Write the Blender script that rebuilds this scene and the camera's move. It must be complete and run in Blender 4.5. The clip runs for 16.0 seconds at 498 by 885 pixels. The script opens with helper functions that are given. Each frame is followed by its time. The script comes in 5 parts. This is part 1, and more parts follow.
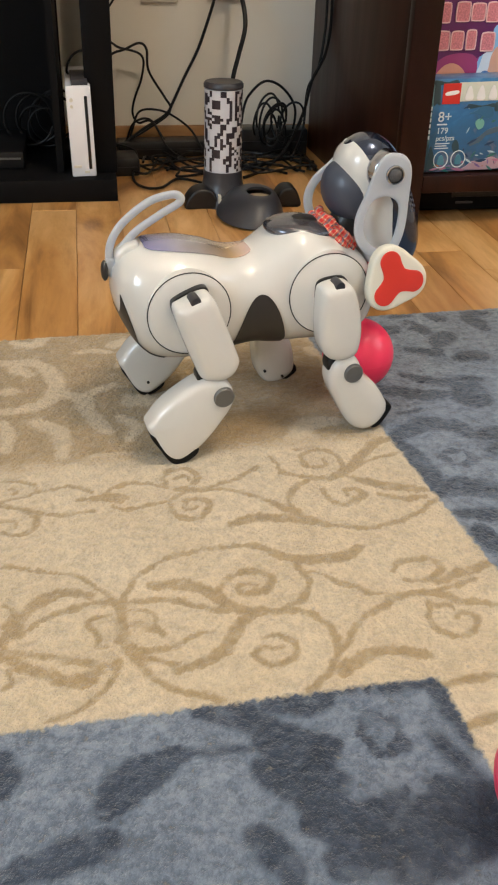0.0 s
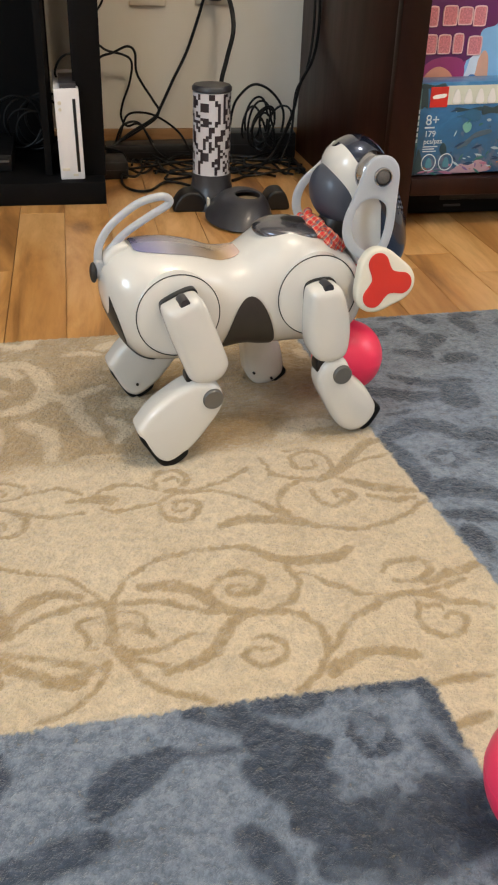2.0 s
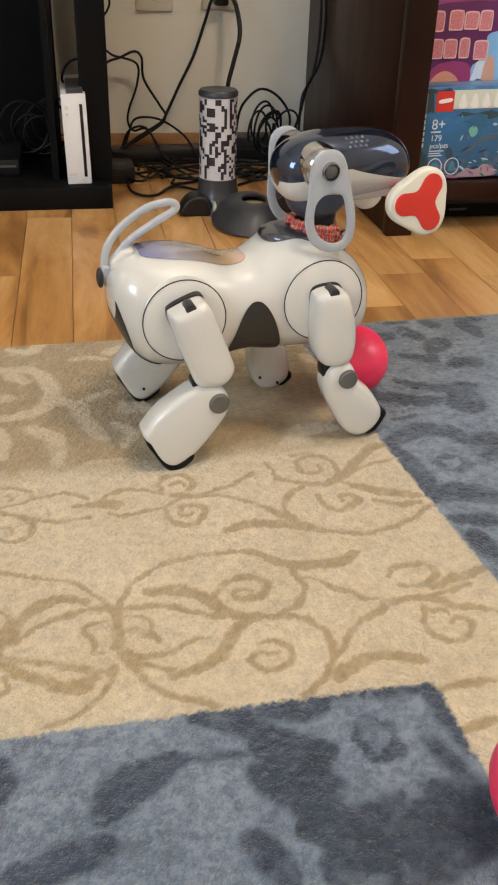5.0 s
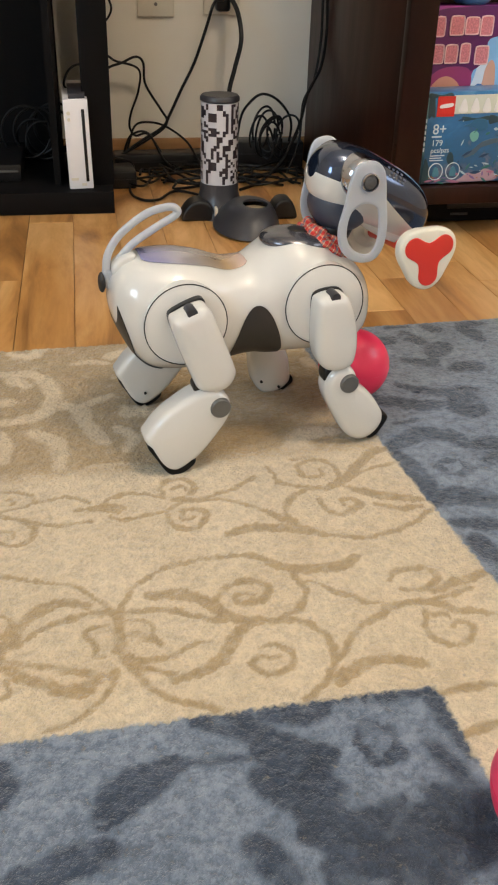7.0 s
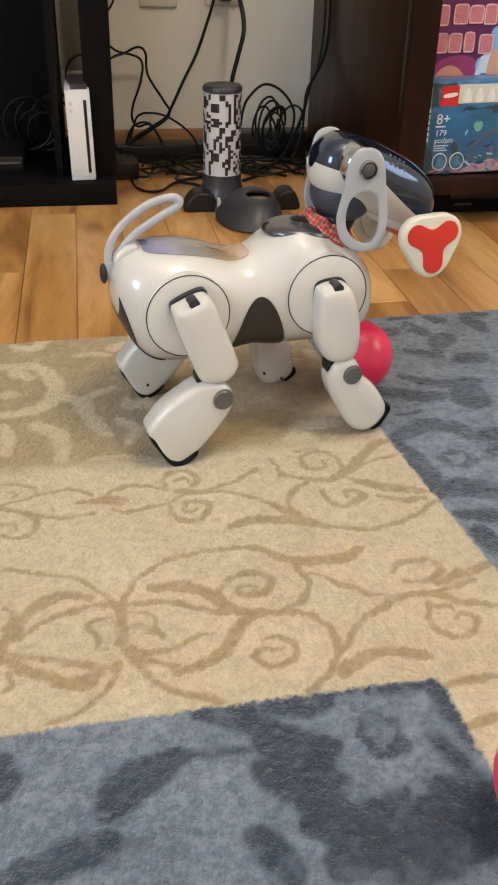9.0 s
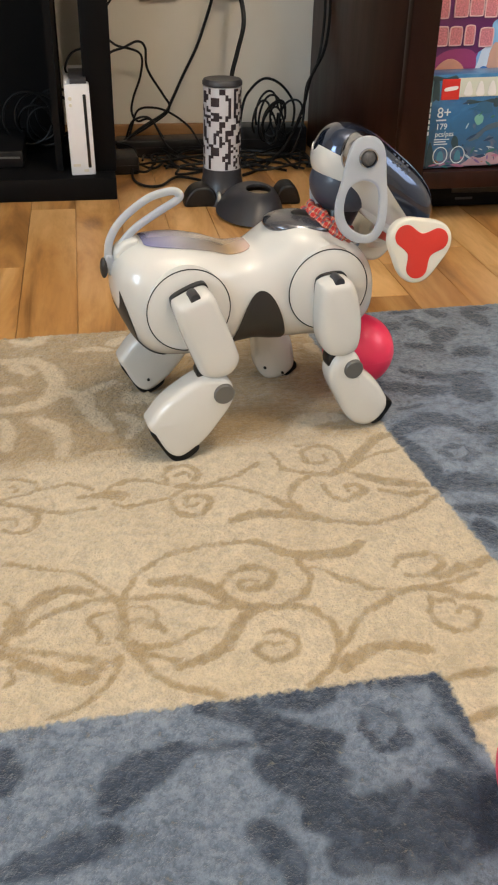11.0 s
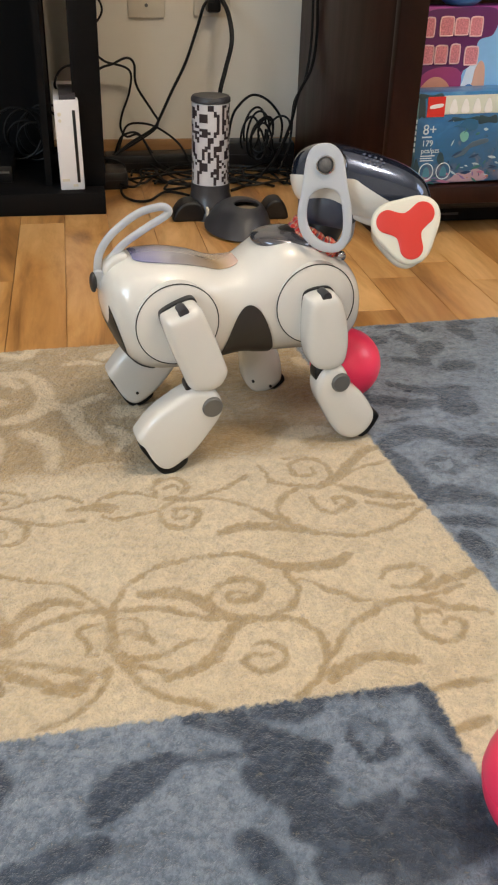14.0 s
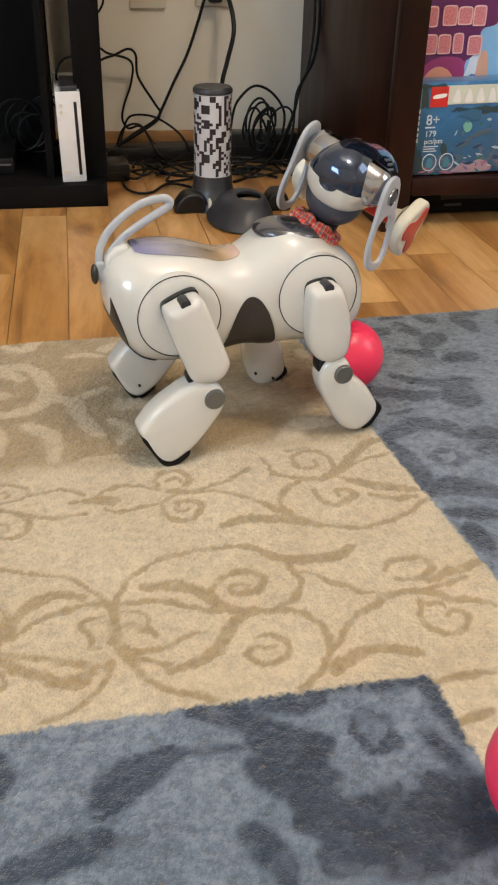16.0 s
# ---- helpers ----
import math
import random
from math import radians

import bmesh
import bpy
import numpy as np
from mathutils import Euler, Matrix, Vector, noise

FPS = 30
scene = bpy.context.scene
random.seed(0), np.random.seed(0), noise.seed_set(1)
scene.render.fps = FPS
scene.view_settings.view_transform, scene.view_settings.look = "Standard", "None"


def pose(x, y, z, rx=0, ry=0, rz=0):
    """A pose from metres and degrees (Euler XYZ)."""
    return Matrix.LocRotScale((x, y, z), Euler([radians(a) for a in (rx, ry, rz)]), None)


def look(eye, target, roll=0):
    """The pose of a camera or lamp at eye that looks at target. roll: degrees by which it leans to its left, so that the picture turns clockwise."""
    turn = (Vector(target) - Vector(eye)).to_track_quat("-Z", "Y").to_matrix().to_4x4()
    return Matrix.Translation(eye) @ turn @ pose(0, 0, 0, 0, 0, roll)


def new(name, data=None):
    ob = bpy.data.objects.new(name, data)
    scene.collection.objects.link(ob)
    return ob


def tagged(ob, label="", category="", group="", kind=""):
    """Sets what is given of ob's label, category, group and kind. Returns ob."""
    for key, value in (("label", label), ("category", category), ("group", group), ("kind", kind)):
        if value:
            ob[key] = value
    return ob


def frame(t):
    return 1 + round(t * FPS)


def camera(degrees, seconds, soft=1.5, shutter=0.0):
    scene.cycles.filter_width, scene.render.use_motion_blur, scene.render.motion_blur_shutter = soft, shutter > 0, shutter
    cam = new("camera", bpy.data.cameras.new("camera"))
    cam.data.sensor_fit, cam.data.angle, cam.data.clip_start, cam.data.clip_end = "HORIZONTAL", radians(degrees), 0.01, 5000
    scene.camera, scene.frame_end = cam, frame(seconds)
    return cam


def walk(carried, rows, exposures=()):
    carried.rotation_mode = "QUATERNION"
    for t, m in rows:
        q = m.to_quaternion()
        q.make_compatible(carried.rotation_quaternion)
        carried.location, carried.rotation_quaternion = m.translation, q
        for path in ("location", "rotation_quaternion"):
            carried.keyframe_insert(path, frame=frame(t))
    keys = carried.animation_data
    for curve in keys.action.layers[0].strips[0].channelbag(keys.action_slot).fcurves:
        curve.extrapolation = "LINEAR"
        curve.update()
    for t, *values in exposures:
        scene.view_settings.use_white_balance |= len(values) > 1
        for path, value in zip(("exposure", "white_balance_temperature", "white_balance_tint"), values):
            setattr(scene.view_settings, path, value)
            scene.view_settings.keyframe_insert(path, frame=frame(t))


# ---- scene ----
# ---- camera ----
cam = camera(30.94, 16.0, soft=2.1)
PATH = [
    (0.0, (-0.1382, -0.7938, 0.4338), (0.018, 0.0496, -0.0802), 1.71),
    (0.5, (-0.1372, -0.796, 0.4346), (0.0259, 0.049, -0.0747), 1.78),
    (1.0, (-0.1379, -0.7958, 0.4341), (0.027, 0.0495, -0.0741), 1.88),
    (1.5, (-0.1374, -0.7964, 0.4344), (0.0295, 0.0493, -0.0725), 1.84),
    (2.0, (-0.1383, -0.7953, 0.4328), (0.0296, 0.0481, -0.0776), 1.92),
    (2.5, (-0.1384, -0.7954, 0.4332), (0.0273, 0.0467, -0.0801), 1.86),
    (3.0, (-0.1377, -0.7947, 0.4333), (0.0253, 0.0477, -0.0802), 1.73),
    (3.5, (-0.1379, -0.7952, 0.4334), (0.024, 0.0487, -0.0781), 1.74),
    (4.0, (-0.1383, -0.7959, 0.4339), (0.0237, 0.0484, -0.0768), 1.74),
    (6.5, (-0.1382, -0.7965, 0.4353), (0.0217, 0.0528, -0.0676), 1.67),
    (7.0, (-0.1383, -0.7971, 0.4351), (0.0217, 0.052, -0.0684), 1.65),
    (7.5, (-0.1379, -0.7973, 0.4354), (0.0214, 0.0523, -0.0675), 1.63),
    (8.0, (-0.1387, -0.7969, 0.4351), (0.0201, 0.0527, -0.0678), 1.65),
    (8.5, (-0.1381, -0.7967, 0.4347), (0.0189, 0.0511, -0.0719), 1.56),
    (9.0, (-0.137, -0.7953, 0.4335), (0.0182, 0.0502, -0.0776), 1.42),
    (11.5, (-0.1372, -0.7947, 0.4318), (0.017, 0.0484, -0.0834), 1.27),
    (12.0, (-0.1372, -0.7959, 0.4338), (0.0197, 0.0498, -0.0763), 1.4),
    (12.5, (-0.1375, -0.7967, 0.4346), (0.0256, 0.0518, -0.0688), 1.55),
    (13.0, (-0.1373, -0.7998, 0.4359), (0.0277, 0.0502, -0.0644), 1.42),
    (13.5, (-0.139, -0.7996, 0.4341), (0.0293, 0.0479, -0.0694), 1.66),
    (14.0, (-0.1381, -0.8001, 0.4346), (0.0299, 0.0483, -0.0675), 1.66),
    (14.5, (-0.1376, -0.8004, 0.4356), (0.0269, 0.0483, -0.067), 1.5),
    (15.0, (-0.137, -0.8003, 0.4347), (0.0263, 0.0478, -0.0693), 1.38),
    (15.5, (-0.137, -0.7991, 0.4333), (0.028, 0.0471, -0.0734), 1.44),
    (16.0, (-0.1369, -0.7984, 0.4331), (0.0267, 0.0466, -0.0761), 1.4),
]
walk(cam, [(t, look(eye, target, roll)) for t, eye, target, roll in PATH])

# ---- world, lights ----
world = bpy.data.worlds.new("world")
scene.world = world
world.use_nodes = True
wn = world.node_tree
sky = wn.nodes.new("ShaderNodeTexSky")
sky.sky_type = "NISHITA"
sky.sun_disc = False
sky.sun_elevation, sky.sun_rotation = radians(38), radians(200)
wn.links.new(sky.outputs["Color"], wn.nodes["Background"].inputs["Color"])
wn.nodes["Background"].inputs["Strength"].default_value = 0.12


def area(name, eye, target, sx, sy, power, colour):
    d = bpy.data.lights.new(name, "AREA")
    d.shape, d.size, d.size_y, d.energy, d.color = "RECTANGLE", sx, sy, power, colour
    ob = new(name, d)
    ob.matrix_basis = look(eye, target)
    return ob


area("window_daylight", (-2.19, -1.85, 1.5), (0.2, 0.7, 0.35), 1.0, 1.1, 42, (0.66, 0.84, 1.0))
# added fill from the east side, no known source there
area("side_window_daylight", (2.19, -0.7, 1.5), (0, -0.55, 0.4), 1.0, 1.0, 13, (0.86, 0.93, 1.0))
for bx, by in ((0.46, -0.71), (0.62, -0.63), (0.48, -0.53)):
    bulb = bpy.data.lights.new("ceiling_bulb", "POINT")
    bulb.energy, bulb.shadow_soft_size, bulb.color = 19.2, 0.040, (1.0, 0.838, 0.652)
    new("ceiling_bulb", bulb).location = (bx, by, 2.12)
scene.view_settings.exposure = 0.0

# ---- materials ----
MATS = {}


def node(nt, kind, **kw):
    n = nt.nodes.new(kind)
    for k, v in kw.items():
        n.inputs[k].default_value = v
    return n


def base_mat(name, rough=0.5, metal=0.0, coat=0.0, spec=0.5):
    m = bpy.data.materials.new(name)
    m.use_nodes = True
    b = m.node_tree.nodes["Principled BSDF"]
    b.inputs["Roughness"].default_value = rough
    b.inputs["Metallic"].default_value = metal
    b.inputs["Coat Weight"].default_value = coat
    b.inputs["Coat Roughness"].default_value = 0.06
    b.inputs["Specular IOR Level"].default_value = spec
    return m, m.node_tree, b


def coords(nt, space="Object", scale=(1, 1, 1)):
    tc = nt.nodes.new("ShaderNodeTexCoord")
    mp = nt.nodes.new("ShaderNodeMapping")
    mp.inputs["Scale"].default_value = scale
    nt.links.new(tc.outputs[space], mp.inputs["Vector"])
    return mp.outputs["Vector"]


def noise_tex(nt, vec, scale, detail=3.0, rough=0.55):
    n = node(nt, "ShaderNodeTexNoise", Scale=scale, Detail=detail, Roughness=rough)
    nt.links.new(vec, n.inputs["Vector"])
    return n.outputs["Fac"]


def ramp(nt, fac, stops):
    r = nt.nodes.new("ShaderNodeValToRGB")
    while len(r.color_ramp.elements) < len(stops):
        r.color_ramp.elements.new(0.5)
    for e, (p, c) in zip(r.color_ramp.elements, stops):
        e.position, e.color = p, (*c, 1)
    nt.links.new(fac, r.inputs["Fac"])
    return r.outputs["Color"]


def mix(nt, a, b, fac, mode="MIX"):
    m = nt.nodes.new("ShaderNodeMix")
    m.data_type, m.blend_type = "RGBA", mode
    for s, v in ((m.inputs[6], a), (m.inputs[7], b), (m.inputs[0], fac)):
        if hasattr(v, "is_output"):
            nt.links.new(v, s)
        else:
            s.default_value = (*v, 1) if isinstance(v, tuple) else v
    return m.outputs[2]


def mathn(nt, op, a, b=0.0, clamp=False):
    m = nt.nodes.new("ShaderNodeMath")
    m.operation, m.use_clamp = op, clamp
    for s, v in zip(m.inputs, (a, b)):
        if hasattr(v, "is_output"):
            nt.links.new(v, s)
        else:
            s.default_value = v
    return m.outputs[0]


def bump(nt, b, height, strength=0.3, distance=0.002):
    n = node(nt, "ShaderNodeBump", Strength=strength, Distance=distance)
    nt.links.new(height, n.inputs["Height"])
    nt.links.new(n.outputs["Normal"], b.inputs["Normal"])


def plain(name, c, rough=0.4, metal=0.0, coat=0.0, vary=0.12, scale=60, relief=0.06, spec=0.5, gloss_vary=0.3):
    """A surface of one colour with faint mottling, uneven gloss and fine relief."""
    if name in MATS:
        return MATS[name]
    m, nt, b = base_mat(name, rough, metal, coat, spec)
    v = coords(nt)
    n1, n2 = noise_tex(nt, v, scale), noise_tex(nt, v, scale * 7, 2)
    lo = tuple(x * (1 - vary) for x in c)
    hi = tuple(min(1, x * (1 + vary)) for x in c)
    col = mix(nt, ramp(nt, n1, [(0.3, lo), (0.7, hi)]), tuple(x * 0.96 for x in c), 0.4)
    nt.links.new(col, b.inputs["Base Color"])
    nt.links.new(mathn(nt, "ADD", mathn(nt, "MULTIPLY", n1, rough * gloss_vary), rough * (1 - gloss_vary / 2)), b.inputs["Roughness"])
    if relief:
        bump(nt, b, n2, relief, 0.0005)
    MATS[name] = m
    return m


def wood_mat(name, dark, mid, light, rough, stretch=(9, 1.3, 9), per_piece=True, coat=0.2):
    m, nt, b = base_mat(name, rough, 0, coat, 0.5 if per_piece else 0.18)
    v = coords(nt, "Object", stretch)
    rnd = nt.nodes.new("ShaderNodeObjectInfo").outputs["Random"]
    if per_piece:
        add = nt.nodes.new("ShaderNodeVectorMath")
        add.operation = "ADD"
        nt.links.new(v, add.inputs[0])
        comb = nt.nodes.new("ShaderNodeCombineXYZ")
        for i in range(3):
            nt.links.new(mathn(nt, "MULTIPLY", rnd, 17.0 + 9 * i), comb.inputs[i])
        nt.links.new(comb.outputs[0], add.inputs[1])
        v = add.outputs[0]
    figure = node(nt, "ShaderNodeTexNoise", Scale=0.9, Detail=5.0, Roughness=0.60, Distortion=2.4)
    nt.links.new(v, figure.inputs["Vector"])
    broad = figure.outputs["Fac"]
    grain = noise_tex(nt, v, 5.5, 6, 0.7)
    col = ramp(nt, broad, [(0.30, dark), (0.46, mid), (0.66, light)])
    col = mix(nt, col, dark, mathn(nt, "MULTIPLY", mathn(nt, "SUBTRACT", grain, 0.50, True), 1.5, True))
    if per_piece:
        tint = ramp(nt, rnd, [(0.0, (0.66, 0.58, 0.48)), (0.3, (0.95, 0.90, 0.84)), (0.7, (1.08, 1.05, 1.0)), (1.0, (0.84, 0.76, 0.66))])
        col = mix(nt, col, tint, 1.0, "MULTIPLY")
    nt.links.new(col, b.inputs["Base Color"])
    nt.links.new(mathn(nt, "ADD", mathn(nt, "MULTIPLY", grain, 0.25), rough - 0.1), b.inputs["Roughness"])
    bump(nt, b, grain, 0.12, 0.001)
    return m


M_PLANK = wood_mat("honey_oak", (0.22, 0.098, 0.030), (0.53, 0.278, 0.092), (0.73, 0.46, 0.205), 0.34)
M_CASE = wood_mat("mahogany", (0.009, 0.003, 0.002), (0.024, 0.0068, 0.004), (0.042, 0.012, 0.0062), 0.42, (3, 3, 0.5), False, 0.08)
M_BASE = wood_mat("oak_trim", (0.20, 0.10, 0.04), (0.34, 0.18, 0.075), (0.42, 0.24, 0.11), 0.45, (0.7, 8, 8), False, 0.1)
M_WHITE = plain("pearl_white_plastic", (0.70, 0.692, 0.662), 0.36, 0, 1.0, 0.004, 12, 0.0, 0.5, 0.05)
M_BONEW = plain("cream_plastic", (0.76, 0.735, 0.63), 0.38, 0, 0.2, 0.006, 12, 0.0, 0.5, 0.05)
M_RED = plain("red_plastic", (0.66, 0.035, 0.025), 0.34, 0, 0.25, 0.04, 40, 0.03)
M_DARKP = plain("dark_grey_plastic", (0.035, 0.035, 0.042), 0.4, 0, 0.1, 0.1, 40, 0.05)
M_BLACK = plain("black_plastic", (0.007, 0.007, 0.008), 0.38, 0, 0.1, 0.15, 40, 0.05, 0.4)
M_RUBBER = plain("black_rubber", (0.005, 0.005, 0.0055), 0.45, 0, 0, 0.15, 60, 0.1, 0.25)
M_BELLY = plain("brown_black_plastic", (0.028, 0.024, 0.022), 0.45, 0, 0.1, 0.08, 40, 0.04)
M_GREYM = plain("grey_cap", (0.17, 0.17, 0.165), 0.4, 0.6, 0, 0.05, 60, 0.04)
M_CHROME = plain("chrome", (0.45, 0.46, 0.50), 0.12, 1.0, 0, 0.03, 50, 0.0)
M_FACE = plain("blue_black_gloss_shell", (0.032, 0.050, 0.10), 0.14, 0.75, 1.0, 0.05, 20, 0.0)
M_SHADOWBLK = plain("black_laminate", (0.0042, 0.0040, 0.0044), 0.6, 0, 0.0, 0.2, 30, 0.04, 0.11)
M_CONSOLE = plain("white_console_plastic", (0.80, 0.80, 0.83), 0.3, 0, 0.4, 0.02, 40, 0.0)
M_BALL = plain("pink_ball", (1.0, 0.040, 0.130), 0.36, 0, 0.25, 0.02, 20, 0.02)
MATS["pink_ball"].node_tree.nodes["Principled BSDF"].inputs["Subsurface Weight"].default_value = 0.05
MATS["pink_ball"].node_tree.nodes["Principled BSDF"].inputs["Subsurface Radius"].default_value = (0.02, 0.008, 0.008)
M_PLATE = plain("ivory_plate", (0.70, 0.66, 0.56), 0.4, 0, 0, 0.03, 40, 0.02)
M_MESH = plain("speckled_grey_cap", (0.13, 0.125, 0.125), 0.5, 0.5, 0, 0.5, 900, 0.6)
M_THROAT = plain("slate_plastic", (0.050, 0.060, 0.088), 0.42, 0, 0.15, 0.06, 40, 0.03)
M_BRASS = plain("dull_brass", (0.44, 0.34, 0.21), 0.40, 0.35, 0, 0.08, 80, 0.03)
M_LED = plain("pale_led_window", (0.050, 0.066, 0.112), 0.3, 0, 0.5, 0.05, 40, 0.0)


def silicone():
    m, nt, b = base_mat("milky_silicone", 0.38)
    b.inputs["Base Color"].default_value = (0.69, 0.725, 0.78, 1)
    b.inputs["Transmission Weight"].default_value = 0.35
    b.inputs["Subsurface Weight"].default_value = 0.4
    b.inputs["Subsurface Radius"].default_value = (0.004, 0.004, 0.005)
    bump(nt, b, noise_tex(nt, coords(nt), 300), 0.05, 0.0003)
    return m


M_SILI = silicone()


def pearl_panel():
    m, nt, b = base_mat("iridescent_painted_sheen", 0.22, 0.55, 0.8)
    v = coords(nt)
    n = noise_tex(nt, v, 14, 2)
    sep = nt.nodes.new("ShaderNodeSeparateXYZ")
    nt.links.new(v, sep.inputs[0])
    # sheen put into the colour along x: violet rear, orange highlight towards the front
    along = mathn(nt, "ADD", mathn(nt, "MULTIPLY", mathn(nt, "ADD", sep.outputs[0], 0.12), 8.5), mathn(nt, "MULTIPLY", n, 0.15), True)
    col = ramp(nt, along, [(0.0, (0.20, 0.21, 0.55)), (0.30, (0.38, 0.38, 0.60)), (0.55, (0.62, 0.58, 0.58)), (0.8, (0.86, 0.60, 0.34)), (1.0, (0.74, 0.56, 0.58))])
    nt.links.new(col, b.inputs["Base Color"])
    return m


M_PANEL = pearl_panel()
M_NECKP = plain("smoked_neck_plate", (0.10, 0.10, 0.12), 0.2, 0.6, 0.8, 0.05, 30, 0.0)


def tartan():
    m, nt, b = base_mat("tartan_cloth", 0.85)
    v = coords(nt, "Object", (1, 1, 1))
    sep = nt.nodes.new("ShaderNodeSeparateXYZ")
    nt.links.new(v, sep.inputs[0])
    ang = mathn(nt, "ARCTAN2", sep.outputs[1], sep.outputs[0])
    s1 = mathn(nt, "GREATER_THAN", mathn(nt, "FRACT", mathn(nt, "MULTIPLY", ang, 3.5)), 0.66)
    s2 = mathn(nt, "GREATER_THAN", mathn(nt, "FRACT", mathn(nt, "MULTIPLY", sep.outputs[2], 210)), 0.62)
    s3 = mathn(nt, "GREATER_THAN", mathn(nt, "FRACT", mathn(nt, "MULTIPLY", ang, 7.0)), 0.86)
    c = mix(nt, (0.62, 0.035, 0.03), (0.09, 0.17, 0.22), mathn(nt, "MULTIPLY", s1, 0.8))
    c = mix(nt, c, (0.66, 0.24, 0.16), mathn(nt, "MULTIPLY", s2, 0.6))
    c = mix(nt, c, (0.75, 0.66, 0.42), mathn(nt, "MULTIPLY", s3, mathn(nt, "ADD", 0.4, s2, True)))
    nt.links.new(c, b.inputs["Base Color"])
    bump(nt, b, noise_tex(nt, v, 900), 0.5, 0.0006)
    return m


M_TARTAN = tartan()


def wall_mat():
    m, nt, b = base_mat("painted_wall", 0.75)
    v = coords(nt)
    n1, n2 = noise_tex(nt, v, 2.2, 4), noise_tex(nt, v, 260, 3)
    nt.links.new(ramp(nt, n1, [(0.25, (0.72, 0.685, 0.605)), (0.75, (0.79, 0.755, 0.675))]), b.inputs["Base Color"])
    bump(nt, b, n2, 0.12, 0.001)
    return m


M_WALL = wall_mat()
M_CEIL = plain("ceiling_paint", (0.78, 0.77, 0.74), 0.9, 0, 0, 0.03, 8, 0.1)


def rug_mat():
    m, nt, b = base_mat("cut_pile_rug", 0.95, 0, 0, 0.15)
    b.inputs["Sheen Weight"].default_value = 0.4
    b.inputs["Sheen Roughness"].default_value = 0.5
    v = coords(nt)
    fine = noise_tex(nt, v, 330, 3, 0.7)
    mid = noise_tex(nt, v, 95, 4, 0.65)
    broad = noise_tex(nt, v, 13, 4, 0.6)
    at = nt.nodes.new("ShaderNodeAttribute")
    at.attribute_name = "dye"
    sep = nt.nodes.new("ShaderNodeSeparateColor")
    nt.links.new(at.outputs["Color"], sep.inputs[0])
    tuft = noise_tex(nt, v, 150, 3, 0.75)
    wob = mathn(nt, "ADD", mathn(nt, "MULTIPLY", mathn(nt, "SUBTRACT", mid, 0.5), 1.1), mathn(nt, "MULTIPLY", mathn(nt, "SUBTRACT", tuft, 0.5), 1.3))

    def edge(s, k):
        return mathn(nt, "ADD", mathn(nt, "MULTIPLY", mathn(nt, "SUBTRACT", mathn(nt, "ADD", s, wob), 0.5), k), 0.5, True)

    blue, scroll, bloom = edge(sep.outputs[0], 2.0), edge(sep.outputs[1], 1.6), edge(sep.outputs[2], 1.5)
    beige = ramp(nt, broad, [(0.3, (0.62, 0.51, 0.345)), (0.7, (0.715, 0.605, 0.432))])
    beige = mix(nt, beige, (0.365, 0.250, 0.112), mathn(nt, "MULTIPLY", scroll, 0.80))
    shade = mathn(nt, "ADD", mathn(nt, "MULTIPLY", broad, 0.3), mathn(nt, "ADD", mathn(nt, "MULTIPLY", mid, 0.35), mathn(nt, "MULTIPLY", tuft, 0.35)))
    slate = ramp(nt, shade, [(0.36, (0.098, 0.130, 0.182)), (0.50, (0.182, 0.228, 0.300)), (0.64, (0.285, 0.340, 0.42))])
    slate = mix(nt, slate, ramp(nt, shade, [(0.40, (0.015, 0.025, 0.046)), (0.62, (0.056, 0.078, 0.120))]), mathn(nt, "MULTIPLY", bloom, 0.92))
    c = mix(nt, beige, slate, blue)
    c = mix(nt, c, ramp(nt, fine, [(0.30, (0.62, 0.62, 0.62)), (0.52, (1, 1, 1)), (0.75, (1.2, 1.2, 1.2))]), 0.28, "MULTIPLY")
    c = mix(nt, c, ramp(nt, tuft, [(0.32, (0.76, 0.76, 0.76)), (0.55, (1, 1, 1)), (0.70, (1.12, 1.12, 1.12))]), 0.85, "MULTIPLY")
    c = mix(nt, c, ramp(nt, mid, [(0.3, (0.84, 0.84, 0.84)), (0.7, (1.10, 1.10, 1.10))]), 0.8, "MULTIPLY")
    nt.links.new(c, b.inputs["Base Color"])
    bump(nt, b, mathn(nt, "ADD", mathn(nt, "ADD", fine, tuft), mathn(nt, "MULTIPLY", mid, 0.8)), 0.8, 0.003)
    return m


M_RUG = rug_mat()


# ---- mesh helpers ----
def finish(name, bm, mat, parent=None, label="", smooth=True, m=None):
    bmesh.ops.recalc_face_normals(bm, faces=bm.faces)
    me = bpy.data.meshes.new(name)
    bm.to_mesh(me)
    bm.free()
    if smooth:
        for p in me.polygons:
            p.use_smooth = True
        me.set_sharp_from_angle(angle=radians(42))
    me.materials.append(mat)
    ob = new(name, me)
    if parent is not None:
        ob.parent = parent
    if m is not None:
        ob.matrix_basis = m
    if label:
        tagged(ob, label)
    return ob


def part(name, bm, mat, parent, label="", smooth=True, m=None):
    return finish(name, bm, mat, parent, label, smooth, m)


def empty(name, m, **tags):
    ob = new(name)
    ob.empty_display_size = 0.05
    ob.matrix_basis = m
    return tagged(ob, **tags)


